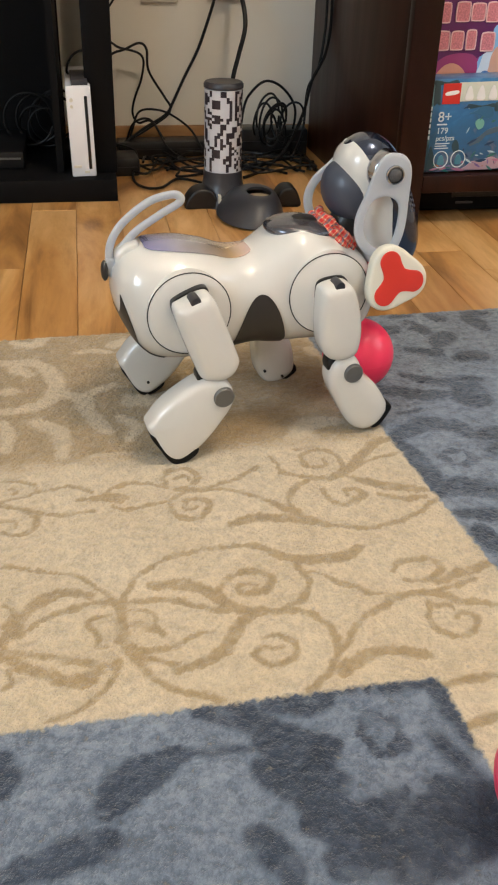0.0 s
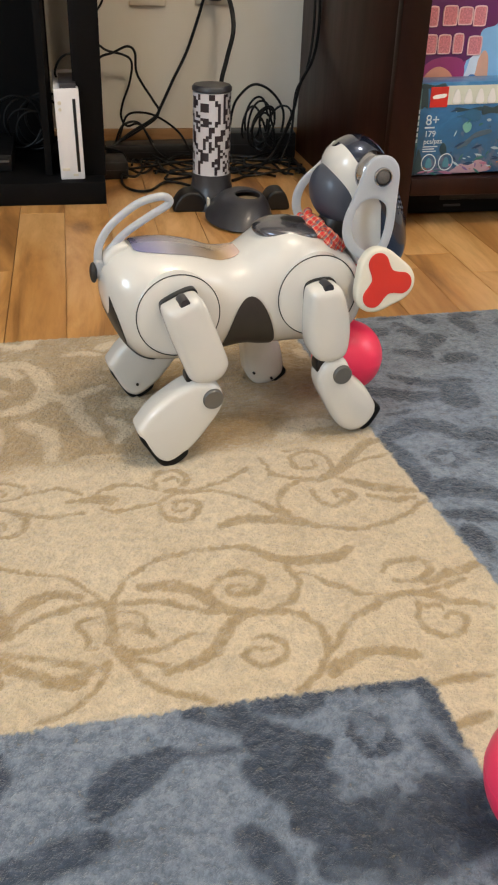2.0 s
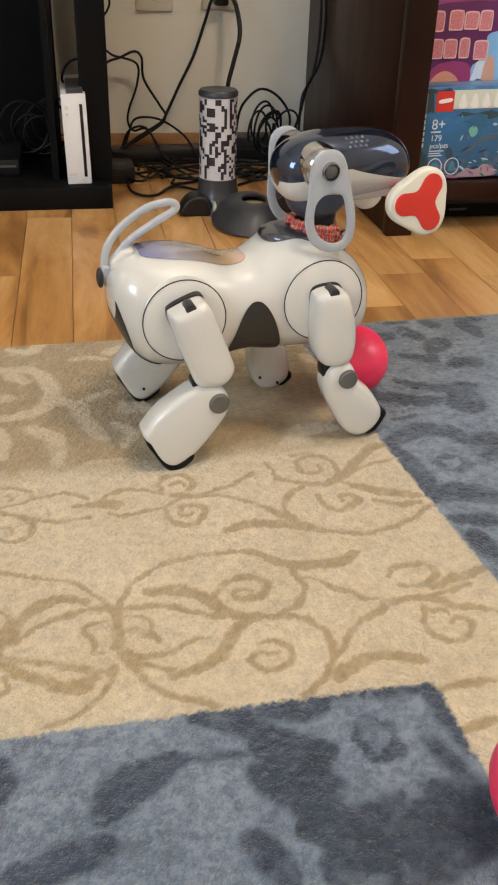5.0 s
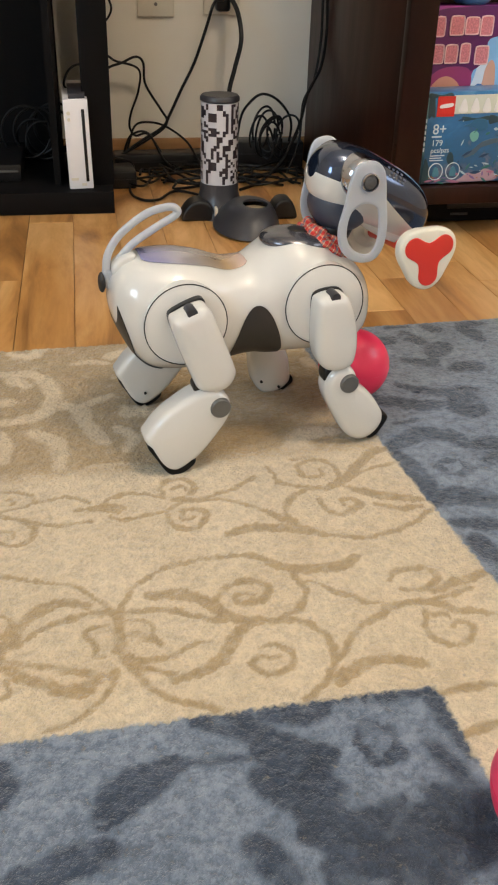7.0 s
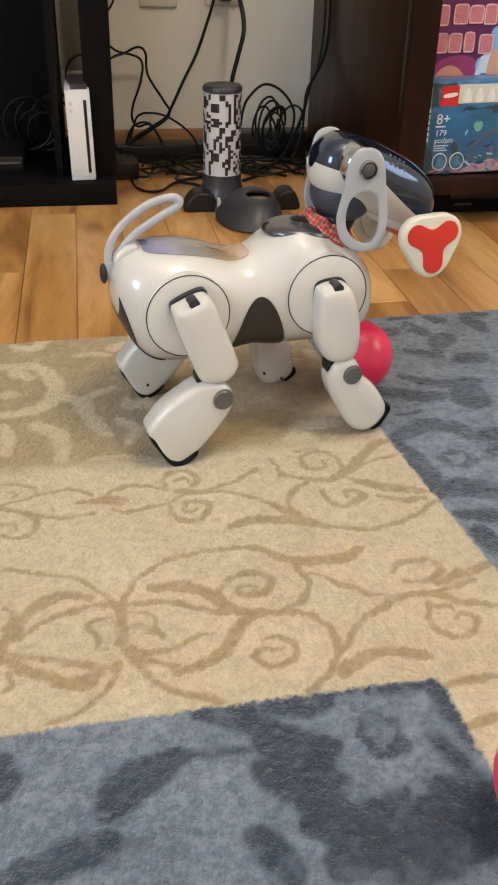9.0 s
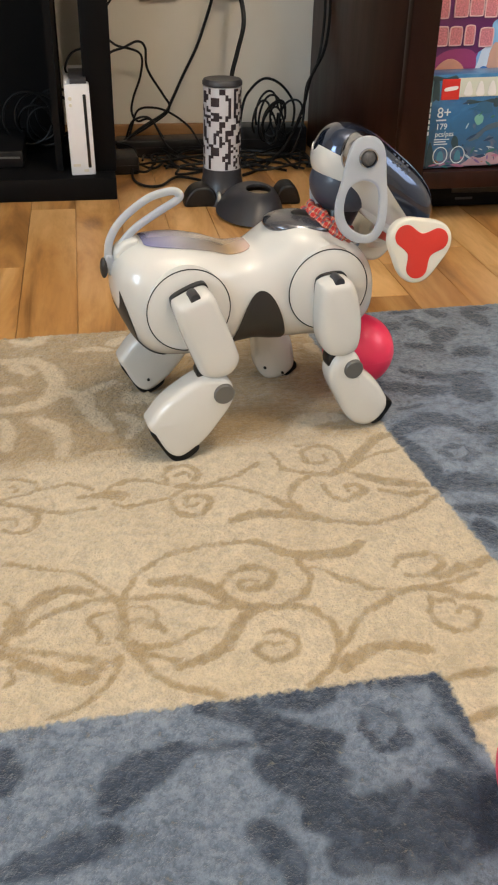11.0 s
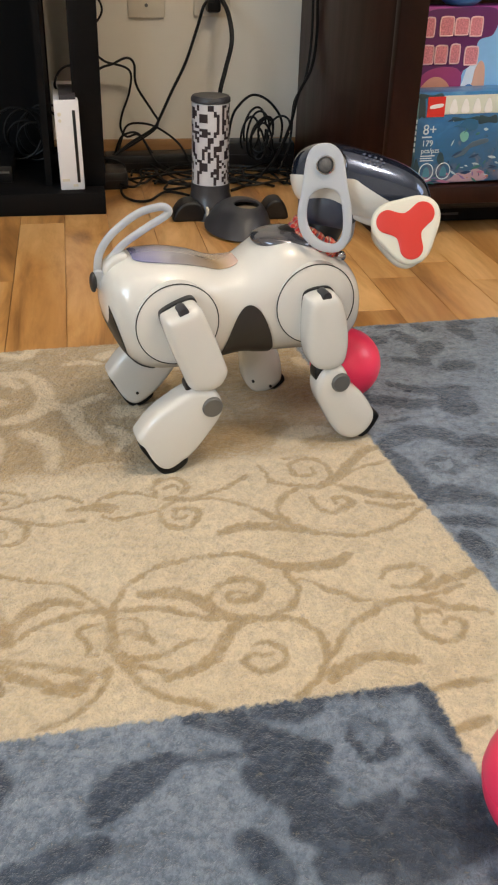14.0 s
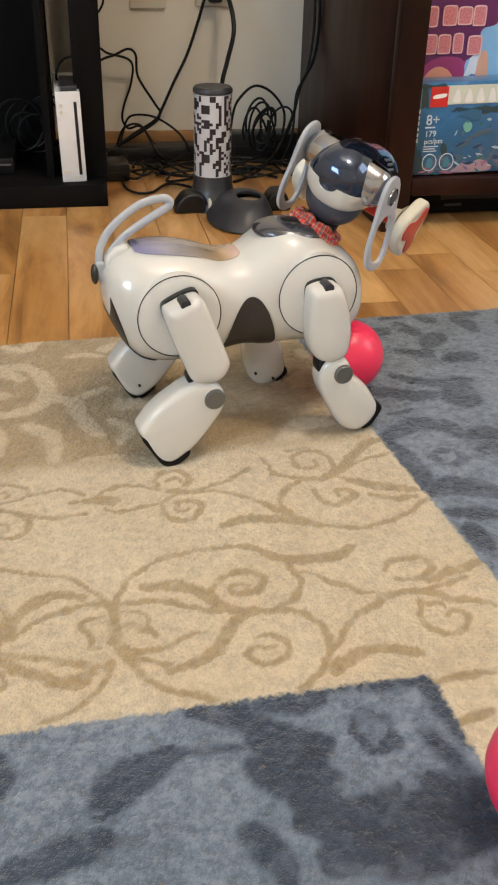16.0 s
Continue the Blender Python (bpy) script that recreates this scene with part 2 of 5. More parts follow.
def box(bm, x0, x1, y0, y1, z0, z1, r=0.0, seg=2):
    g = bmesh.ops.create_cube(bm, size=1.0)
    for v in g["verts"]:
        v.co = Vector(((x0 + x1) / 2 + v.co.x * (x1 - x0), (y0 + y1) / 2 + v.co.y * (y1 - y0), (z0 + z1) / 2 + v.co.z * (z1 - z0)))
    if r:
        es = {e for v in g["verts"] for e in v.link_edges}
        bmesh.ops.bevel(bm, geom=list(es), offset=r, segments=seg, profile=0.5, affect="EDGES")
    return bm


def boxm(*a, **k):
    return box(bmesh.new(), *a, **k)


def spline(pts, n, closed=True):
    """Catmull-Rom through a few control points, n samples."""
    p = np.array(pts, float)
    k = len(p)
    out = []
    for s in np.linspace(0, k if closed else k - 1, n, endpoint=not closed):
        i = min(int(s), k - 1 if closed else k - 2)
        f = s - i
        if closed:
            a, b, c, d = p[(i - 1) % k], p[i % k], p[(i + 1) % k], p[(i + 2) % k]
        else:
            a, b, c, d = p[max(i - 1, 0)], p[i], p[min(i + 1, k - 1)], p[min(i + 2, k - 1)]
        out.append(0.5 * (2 * b + (c - a) * f + (2 * a - 5 * b + 4 * c - d) * f * f + (3 * b - a - 3 * c + d) * f**3))
    return np.array(out)


def rings(bm, loops, cap=True, closed=True):
    """Skin between rings of equal length."""
    vs = [[bm.verts.new(co) for co in lp] for lp in loops]
    n = len(vs[0])
    for a, b in zip(vs, vs[1:]):
        for i in range(n if closed else n - 1):
            j = (i + 1) % n
            bm.faces.new((a[i], a[j], b[j], b[i]))
    if cap:
        bm.faces.new(vs[0][::-1])
        bm.faces.new(vs[-1])
    return vs


def pillow(outline, y0, y1, r, n=40, bm=None, steps=5, dome=0.0):
    """A solid with the outline in x and z (mm), from y0 to y1 (mm), its rims rounded by r (mm), its faces domed."""
    bm = bm or bmesh.new()
    o = spline(outline, n) / 1000
    y0, y1, r, dome = y0 / 1000, y1 / 1000, r / 1000, dome / 1000
    c = o.mean(0)
    loops = []

    def ring(pts, y):
        loops.append([(p[0], y, p[1]) for p in pts])

    q = o - c
    ax = np.linalg.eigh(q.T @ q)[1]
    half = np.abs(q @ ax).max(0)

    def inset(d):
        """The outline drawn in by d along its own two axes, so that it never folds."""
        return c + ((q @ ax) * (1 - np.minimum(d / half, 0.9))) @ ax.T

    inner = inset(r)
    for f in (0.01, 0.12, 0.3, 0.55, 0.8):
        ring(c + (inner - c) * f, y0 - dome * (1 - f * f))
    for i in range(steps + 1):
        a = math.pi / 2 * i / steps
        ring(inset(r * (1 - math.sin(a))), y0 + r * (1 - math.cos(a)))
    for i in range(steps + 1):
        a = math.pi / 2 * i / steps
        ring(inset(r * (1 - math.cos(a))), y1 - r * (1 - math.sin(a)))
    for f in (0.8, 0.55, 0.3, 0.12, 0.01):
        ring(c + (inner - c) * f, y1 + dome * (1 - f * f))
    rings(bm, loops)
    return bm


def frame_solid(outer, inner, y0, y1, r, centre, n=56):
    """A flat ring between two outlines (mm, x and z), rounded, sampled by angle round a centre."""
    bm = bmesh.new()

    def polar(outline):
        o = spline(outline, 400) - np.array(centre)
        ang = np.arctan2(o[:, 1], o[:, 0])
        rad = np.hypot(o[:, 0], o[:, 1])
        k = np.argsort(ang)
        th = np.linspace(-math.pi, math.pi, n, endpoint=False)
        rr = np.interp(th, ang[k], rad[k], period=2 * math.pi)
        return np.stack([rr * np.cos(th), rr * np.sin(th)], 1) + centre

    a, b = polar(outer), polar(inner)
    d = b - a
    ln = np.linalg.norm(d, axis=1)[:, None]
    u = d / ln
    loops = []
    for f, y in ((0, 0.5), (0.12, 0.15), (0.5, 0.0), (1, 0.0)):
        loops.append((a + u * r * f, y0 + (y1 - y0) * y))
    for f, y in ((1, 0.0), (0.5, 0.0), (0.12, 0.15), (0, 0.5), (0.12, 0.85), (0.5, 1.0), (1, 1.0)):
        loops.append((b - u * np.minimum(r, ln * 0.45) * f, y0 + (y1 - y0) * y))
    for f, y in ((1, 1.0), (0.5, 1.0), (0.12, 0.85)):
        loops.append((a + u * r * f, y0 + (y1 - y0) * y))
    vs = [[bm.verts.new((p[0] / 1000, y / 1000, p[1] / 1000)) for p in pts] for pts, y in loops]
    for p, q in zip(vs, vs[1:] + vs[:1]):
        for i in range(n):
            j = (i + 1) % n
            bm.faces.new((p[i], p[j], q[j], q[i]))
    return bm


def tube(pts, r, n=60, seg=10, closed=False, flat=1.0, bm=None, side=None, smooth_path=True):
    """A round cord along a few control points (m)."""
    bm = bm or bmesh.new()
    p = spline(pts, n, closed) if smooth_path else np.array(pts, float)
    n = len(p)
    up = Vector(side) if side else Vector((0.13, 0.2, 1.0))
    loops = []
    for i in range(n):
        a, b = p[(i - 1) % n if closed else max(i - 1, 0)], p[(i + 1) % n if closed else min(i + 1, n - 1)]
        t = Vector(b - a).normalized()
        s = t.cross(up)
        s = s.normalized() if s.length > 1e-4 else t.orthogonal().normalized()
        if not side:
            up = s.cross(t).normalized()
        w = s.cross(t).normalized()
        rr = r if np.isscalar(r) else r[min(int(i * len(r) / n), len(r) - 1)]
        loops.append([tuple(Vector(p[i]) + s * rr * math.cos(q) + w * rr * flat * math.sin(q)) for q in np.linspace(0, 2 * math.pi, seg, endpoint=False)])
    if closed:
        rings(bm, loops + [loops[0]], cap=False)
        bmesh.ops.remove_doubles(bm, verts=bm.verts, dist=1e-6)
    else:
        rings(bm, loops)
    return bm


def lathe(profile, seg=40, axis="Z", bm=None):
    """A turned form; profile of (radius, height) in metres."""
    bm = bm or bmesh.new()
    loops = []
    for r, h in profile:
        ring = []
        for a in np.linspace(0, 2 * math.pi, seg, endpoint=False):
            c, s = max(r, 1e-5) * math.cos(a), max(r, 1e-5) * math.sin(a)
            ring.append((c, s, h) if axis == "Z" else (c, h, s))
        loops.append(ring)
    rings(bm, loops)
    return bm


def superloft(stations, seg=48, n=2.4, lo=0.0, hi=2 * math.pi, grow=0.0, samples=60, bm=None, edge=None, cap=True):
    """Skin over stations of (x, zc, hz, hy) in mm. lo..hi: angle range; edge(x): angle range at x (mm)."""
    bm = bm or bmesh.new()
    st = np.array(stations, float)
    xs = spline(np.stack([st[:, 0], st[:, 0]], 1), samples, False)[:, 0]
    full = [spline(np.stack([st[:, 0], st[:, k]], 1), samples, False)[:, 1] for k in (1, 2, 3)]
    loops = []
    for x, zc, hz, hy in zip(xs, *full):
        a0, a1 = edge(x) if edge else (lo, hi)
        ring = []
        for a in np.linspace(a0, a1, seg, endpoint=edge is not None or hi - lo < 6.2):
            c, s = math.cos(a), math.sin(a)
            y = (max(hy, 0.3) + grow) * math.copysign(abs(c) ** (2 / n), c)
            z = zc + (max(hz, 0.3) + grow) * math.copysign(abs(s) ** (2 / n), s)
            ring.append((x / 1000, y / 1000, z / 1000))
        loops.append(ring)
    rings(bm, loops, cap=cap, closed=edge is None and hi - lo > 6.2)
    return bm


def thicken(bm, d):
    """Give an open skin a thickness inwards."""
    bmesh.ops.recalc_face_normals(bm, faces=bm.faces)
    bmesh.ops.solidify(bm, geom=bm.faces[:] + bm.edges[:] + bm.verts[:], thickness=d)
    return bm


def ball_mesh(r, sx=1, sy=1, sz=1, c=(0, 0, 0), u=32, v=20, bm=None):
    bm = bm or bmesh.new()
    bmesh.ops.create_uvsphere(bm, u_segments=u, v_segments=v, radius=r, matrix=Matrix.Translation(c) @ Matrix.Diagonal((sx, sy, sz, 1)))
    return bm


def text_mesh(name, body, size, mat, parent, m, label=""):
    cu = bpy.data.curves.new(name, "FONT")
    cu.body, cu.size, cu.extrude, cu.align_x, cu.align_y = body, size, 0.0004, "LEFT", "CENTER"
    tmp = bpy.data.objects.new(name, cu)
    me = bpy.data.meshes.new_from_object(tmp)
    bpy.data.objects.remove(tmp)
    me.materials.clear()
    me.materials.append(mat)
    ob = new(name, me)
    ob.parent = parent
    ob.matrix_basis = m
    return tagged(ob, label) if label else ob


# ---- room ----
WALL_Y = 1.10


def room():
    bm = boxm(-2.2, 2.2, WALL_Y, WALL_Y + 0.12, 0, 2.4)
    tagged(finish("wall_north", bm, M_WALL, smooth=False), "beige painted plaster wall behind the furniture", "wall", kind="structure")
    bm = boxm(-2.2, 2.2, -2.62, -2.5, 0, 2.4)
    tagged(finish("wall_south", bm, M_WALL, smooth=False), "beige painted plaster wall behind the viewer", "wall", kind="structure")
    # walls with a window opening each; the east one is made up for the fill
    for name, lab, cells in (("wall_east", "beige painted plaster wall at the side", ((2.2, 2.32, -2.5, -1.22, 0, 2.4), (2.2, 2.32, -0.18, WALL_Y + 0.12, 0, 2.4), (2.2, 2.32, -1.22, -0.18, 0, 0.98), (2.2, 2.32, -1.22, -0.18, 2.02, 2.4))),
                             ("wall_west", "beige painted plaster wall at the side", ((-2.32, -2.2, -2.5, -2.37, 0, 2.4), (-2.32, -2.2, -1.33, WALL_Y + 0.12, 0, 2.4), (-2.32, -2.2, -2.37, -1.33, 0, 0.93), (-2.32, -2.2, -2.37, -1.33, 2.07, 2.4)))):
        bm = bmesh.new()
        for c in cells:
            box(bm, *c)
        tagged(finish(name, bm, M_WALL, smooth=False), lab, "wall", kind="structure")
    for name, m, w, h in (("window_1", pose(-2.26, -1.85, 0.93, 0, 0, 90), 1.04, 1.14), ("window_2", pose(2.26, -0.7, 0.98, 0, 0, 90), 1.04, 1.04)):
        win = empty(name, m, label="white framed window in the wall, out of view", category="window", kind="structure")
        for x in (-w / 2 + 0.02, 0, w / 2 - 0.02):
            part("window_frame", boxm(x - 0.02, x + 0.02, -0.02, 0.02, 0.04, h - 0.04, 0.003), M_CEIL, win)
        for z in (0.02, h - 0.02):
            part("window_frame", boxm(-w / 2, w / 2, -0.02, 0.02, z - 0.02, z + 0.02, 0.003), M_CEIL, win)
    lamp = empty("ceiling_light", pose(0.52, -0.62, 2.4), label="three-armed ceiling light with frosted glass shades", category="ceiling light", kind="structure")
    part("canopy", lathe([(0.0, -0.06), (0.05, -0.055), (0.07, -0.02), (0.07, 0), (0, 0)], 32), M_GREYM, lamp)
    for bx, by in ((-0.06, -0.09), (0.10, -0.01), (-0.04, 0.09)):
        part("arm", tube([(0, 0, -0.05), (bx * 0.6, by * 0.6, -0.10), (bx, by, -0.15)], 0.007, 12, 10), M_GREYM, lamp)
        part("socket", lathe([(0.0, -0.20), (0.018, -0.20), (0.02, -0.15), (0.0, -0.145)], 20), M_GREYM, lamp, m=pose(bx, by, 0))
    bm = boxm(-2.32, 2.32, -2.62, WALL_Y + 0.12, 2.4, 2.5)
    tagged(finish("ceiling", bm, M_CEIL, smooth=False), "white painted ceiling", "ceiling", kind="structure")
    bm = boxm(-2.32, 2.32, -2.62, WALL_Y + 0.12, -0.12, -0.003)
    tagged(finish("floor", bm, M_PLANK, smooth=False), "honey-coloured hardwood strip floor with varied grain", "floor", kind="structure")
    bm = boxm(-2.2, 2.2, WALL_Y - 0.014, WALL_Y - 0.001, 0, 0.045, 0.004)
    tagged(finish("baseboard", bm, M_BASE), "low oak baseboard along the wall", "baseboard", kind="structure")


room()


def wall_plate(x, z, plug):
    ob = empty("wall_outlet", pose(x, WALL_Y - 0.001, z), label="ivory wall plate above the baseboard" + (" with a black plug" if plug else " with a screw"), category="outlet", group="wall outlets")
    part("plate", boxm(-0.035, 0.035, -0.006, 0, 0, 0.115, 0.003), M_PLATE, ob)
    part("screw", lathe([(0.0, -0.0085), (0.003, -0.008), (0.0034, -0.006)], 12, "Y"), M_GREYM, ob, m=pose(0, 0, 0.022))
    if plug:
        part("plug", boxm(-0.014, 0.014, -0.032, -0.006, 0.008, 0.045, 0.006), M_BLACK, ob, "black moulded plug")


wall_plate(0.014, 0.268, False)
wall_plate(0.140, 0.272, True)


def tv_stand():
    ob = empty("tv_stand", pose(0, 0, 0), label="black laminate television stand with an open shelf", category="tv stand")
    y0, y1, x1 = 0.721, 1.03, -0.093
    for xa, xb in ((x1 - 0.043, x1 + 0.003), (-1.293, -1.25)):
        for ya in (y0 + 0.044, y1 - 0.034):
            part("post", boxm(xa, xb, ya, ya + 0.03, 0.036, 0.62, 0.0015), M_SHADOWBLK, ob)
    part("bottom_shelf", boxm(-1.295, x1, y0, y1, 0.0, 0.036, 0.001), M_SHADOWBLK, ob)
    # added panel that keeps the west window's light off the wall beside the stand
    part("divider", boxm(-0.190, -0.179, y0 + 0.05, y1 - 0.022, 0.0365, 0.6195), M_SHADOWBLK, ob)
    part("top", boxm(-1.30, x1 + 0.006, y0 - 0.006, y1 + 0.006, 0.62, 0.655, 0.002), M_SHADOWBLK, ob)
    part("back_panel", boxm(-1.25, -0.176, y1 - 0.02, y1 - 0.012, 0.036, 0.62), M_SHADOWBLK, ob)


tv_stand()


def game_console():
    ob = empty("game_console", pose(-0.1450, 0.7415, 0.0364, 0, -0.9, 1.2), label="white upright game console with a dark disc slot", category="game console")
    part("body", boxm(-0.0198, 0.0198, 0, 0.195, 0.0, 0.1425, 0.002), M_CONSOLE, ob)
    part("disc_slot", boxm(0.0085, 0.0135, -0.0012, 0.004, 0.012, 0.127, 0.0011), M_BLACK, ob, "narrow dark disc slot")
    part("top_vent", boxm(-0.010, 0.016, 0.004, 0.11, 0.1410, 0.1500, 0.0008), M_DARKP, ob, "dark vent on the top edge")
    part("button", lathe([(0, -0.0015), (0.003, -0.0012), (0.0033, 0.002)], 14, "Y"), M_PLATE, ob, m=pose(-0.012, 0, 0.121))
    part("button", lathe([(0, -0.0015), (0.0026, -0.0012), (0.003, 0.002)], 14, "Y"), M_PLATE, ob, m=pose(-0.012, 0, 0.111))
    part("print_mark", boxm(-0.016, -0.004, -0.0006, 0.001, 0.0145, 0.0185), M_PLATE, ob)
    part("print_mark", boxm(0.001, 0.009, -0.0006, 0.001, 0.0055, 0.0095), M_PLATE, ob)


game_console()


def media_box():
    ob = empty("media_player", pose(-0.33, 0.80, 0.036), label="low black media box on the television stand shelf", category="media player")
    part("case", boxm(-0.13, 0.085, 0, 0.18, 0.0, 0.028, 0.003), M_BLACK, ob)
    part("front_strip", boxm(-0.12, 0.080, -0.002, 0.001, 0.016, 0.019), M_GREYM, ob, "thin grey strip")


media_box()


def bookcase():
    x0, y0, y1 = 0.3135, 0.53, 1.082
    ob = empty("bookcase", Matrix.Translation((x0, y1, 0)) @ Matrix.Rotation(radians(1.35), 4, "Z") @ Matrix.Translation((-x0, -y1, 0)), label="dark reddish mahogany bookcase standing against the wall", category="bookcase")
    part("side_panel", boxm(x0, x0 + 0.022, y0 + 0.02, y1, 0, 1.25, 0.001), M_CASE, ob)
    part("stile", boxm(x0 - 0.003, x0 + 0.040, y0, y0 + 0.02, 0, 1.25, 0.002), M_CASE, ob)
    part("side_panel", boxm(1.20, 1.222, y0 + 0.02, y1, 0, 1.25, 0.001), M_CASE, ob)
    part("stile", boxm(1.185, 1.228, y0, y0 + 0.02, 0, 1.25, 0.002), M_CASE, ob)
    for i, z in enumerate((0.058, 0.46, 0.84)):
        part("shelf", boxm(x0 + 0.023, 1.199, y0 + 0.021, y1 - 0.013, z, z + 0.022, 0.001), M_CASE, ob)
        part("shelf_edge", boxm(x0 + 0.041, 1.184, y0 + 0.002, y0 + 0.020, z - 0.003, z + 0.023, 0.002), M_CASE, ob)
    part("back_panel", boxm(x0 + 0.023, 1.199, y1 - 0.012, y1 - 0.004, 0, 1.25), M_CASE, ob)
    part("top", boxm(x0 - 0.015, 1.24, y0 - 0.015, y1, 1.25, 1.28, 0.003), M_CASE, ob)


bookcase()


def disc_player():
    ob = empty("disc_player", pose(0.60, 0.612, 0.0), label="slim black disc player on the floor under the bookcase shelf", category="disc player")
    part("case", boxm(-0.21, 0.21, 0, 0.25, 0.004, 0.046, 0.003), M_SHADOWBLK, ob)
    part("tray", boxm(-0.15, 0.03, -0.0015, 0.002, 0.026, 0.036, 0.001), M_BLACK, ob)
    part("print_mark", boxm(-0.142, -0.112, -0.0012, 0.001, 0.015, 0.0185), M_DARKP, ob, "small grey lettering bar")
    for x in (-0.19, 0.19):
        part("foot", boxm(x - 0.012, x + 0.012, 0.02, 0.045, 0.0, 0.006), M_RUBBER, ob)


disc_player()


# ---- boxes on the shelf ----
def box_art(name, hues, scale, seed):
    """Printed card: soft patches of a few inks."""
    m, nt, b = base_mat(name, 0.32, 0, 0.35)
    v = coords(nt, "Object", (1, 1, 1))
    n1 = node(nt, "ShaderNodeTexNoise", Scale=scale, Detail=4.0, Roughness=0.6, Distortion=0.8)
    off = nt.nodes.new("ShaderNodeVectorMath")
    off.operation = "ADD"
    off.inputs[1].default_value = (seed, seed * 2, 0)
    nt.links.new(v, off.inputs[0])
    nt.links.new(off.outputs[0], n1.inputs["Vector"])
    sep = nt.nodes.new("ShaderNodeSeparateXYZ")
    nt.links.new(v, sep.inputs[0])
    f = mathn(nt, "ADD", mathn(nt, "MULTIPLY", n1.outputs["Fac"], 0.62), mathn(nt, "MULTIPLY", sep.outputs[2], 2.6))
    nt.links.new(ramp(nt, f, hues), b.inputs["Base Color"])
    bump(nt, b, n1.outputs["Fac"], 0.03, 0.0005)
    return m


INK = lambda n, c: plain("ink_" + n, c, 0.35, 0, 0.3, 0.05, 80, 0.0)


def toy_box():
    W, D, HGT = 0.262, 0.048, 0.136
    ob = empty("toy_box", pose(0.3695, 0.553, 0.0815, 0, -1.1, 2.5), label="blue sea-scene toy construction box standing on the bookcase shelf", category="toy box")
    art = box_art("blue_sea_print", [(0.22, (0.04, 0.08, 0.11)), (0.30, (0.16, 0.17, 0.24)), (0.38, (0.03, 0.12, 0.24)), (0.52, (0.025, 0.14, 0.33)), (0.68, (0.045, 0.20, 0.42)), (0.85, (0.15, 0.33, 0.52))], 34, 3)
    part("carton", boxm(0, W, 0, D, 0, HGT, 0.0012), art, ob)
    part("side_print", boxm(-0.0004, 0.0085, -0.0005, D - 0.002, 0.001, HGT - 0.001), box_art("dark_leaf_print", [(0.2, (0.01, 0.04, 0.06)), (0.45, (0.01, 0.07, 0.10)), (0.6, (0.10, 0.22, 0.24))], 60, 8), ob, "dark leafy spine")
    part("title_band", boxm(0.048, W - 0.004, -0.0009, 0.001, 0.104, 0.131), INK("pale", (0.62, 0.66, 0.58)), ob)
    part("logo_patch", boxm(0.022, 0.050, -0.0014, 0.001, 0.101, 0.130), INK("red", (0.62, 0.025, 0.02)), ob, "square red logo patch")
    bm = pillow([(27, 113), (45, 115), (46, 120), (28, 118)], -2.0, -1.2, 0.3, 16)
    part("logo_stroke", bm, INK("white", (0.8, 0.8, 0.8)), ob)
    for i in range(4):
        x = 0.058 + i * 0.019
        part("title_stroke", pillow([(1000 * x, 107), (1000 * x + 13, 107), (1000 * x + 9, 124), (1000 * x + 4, 124)], -1.9, -0.8, 0.3, 20), INK("white", (0.8, 0.8, 0.8)), ob)
    W1 = INK("offwhite", (0.62, 0.70, 0.74))
    turn = Matrix.Rotation(radians(90), 4, "X")
    text_mesh("age_print", "8+", 0.021, W1, ob, pose(0.018, -0.0012, 0.082) @ turn)
    text_mesh("count_print", "179", 0.0125, W1, ob, pose(0.018, -0.0012, 0.062) @ turn)
    text_mesh("count_print", "pcs/pzs", 0.0105, W1, ob, pose(0.018, -0.0012, 0.051) @ turn)
    part("small_print", boxm(0.018, 0.034, -0.0008, 0.001, 0.0705, 0.0725), W1, ob)
    for i, w in enumerate((0.024, 0.019, 0.022)):
        part("small_print", boxm(0.018, 0.018 + w, -0.0008, 0.001, 0.0425 - i * 0.0035, 0.0438 - i * 0.0035), W1, ob)
    for x in (0.030, 0.0585):
        part("badge_ring", tube([(x + 0.0115 * math.cos(a), -0.0006, 0.019 + 0.0125 * math.sin(a)) for a in np.linspace(0, 6.283, 16, endpoint=False)], 0.0008, 32, 6, True), W1, ob, "pale badge ring")
        part("badge_motif", pillow([(1000 * x - 5, 12), (1000 * x + 5, 12), (1000 * x + 4, 22), (1000 * x, 26), (1000 * x - 4, 22)], -1.2, 0, 0.3, 20), INK("teal", (0.06, 0.22, 0.30)), ob)
    rb = random.Random(9)
    corals = [INK("coral_pink", (0.42, 0.16, 0.26)), INK("coral_rust", (0.36, 0.16, 0.08)), INK("coral_violet", (0.18, 0.11, 0.30)), INK("weed", (0.03, 0.16, 0.15)), INK("foam", (0.42, 0.55, 0.62)), INK("abyss", (0.01, 0.05, 0.12))]
    for i in range(6):
        part("spine_print", boxm(0.0035, 0.0075, -0.0012, 0, 0.050 + i * 0.0085, 0.0555 + i * 0.0085), W1, ob)
    for i in range(80):
        x, z, s = rb.uniform(14, 150), rb.choice((rb.uniform(2, 16), rb.uniform(20, 96))), rb.uniform(1.5, 6)
        if z > 20 and x < 62:
            continue
        k = rb.choice(corals if z < 18 else corals[3:])
        a = rb.uniform(0, 3.1)
        ln = s * rb.uniform(0.5, 2.6)
        dx, dz = math.cos(a), 0.5 * math.sin(a)
        part("scene_print", pillow([(x - dx * ln, z - dz * ln), (x + dz * s * 0.5, z - dx * s * 0.4), (x + dx * ln, z + dz * ln), (x - dz * s * 0.5, z + dx * s * 0.4)], -0.75 - 0.004 * i, 0, 0.2, 18, steps=2), k, ob)
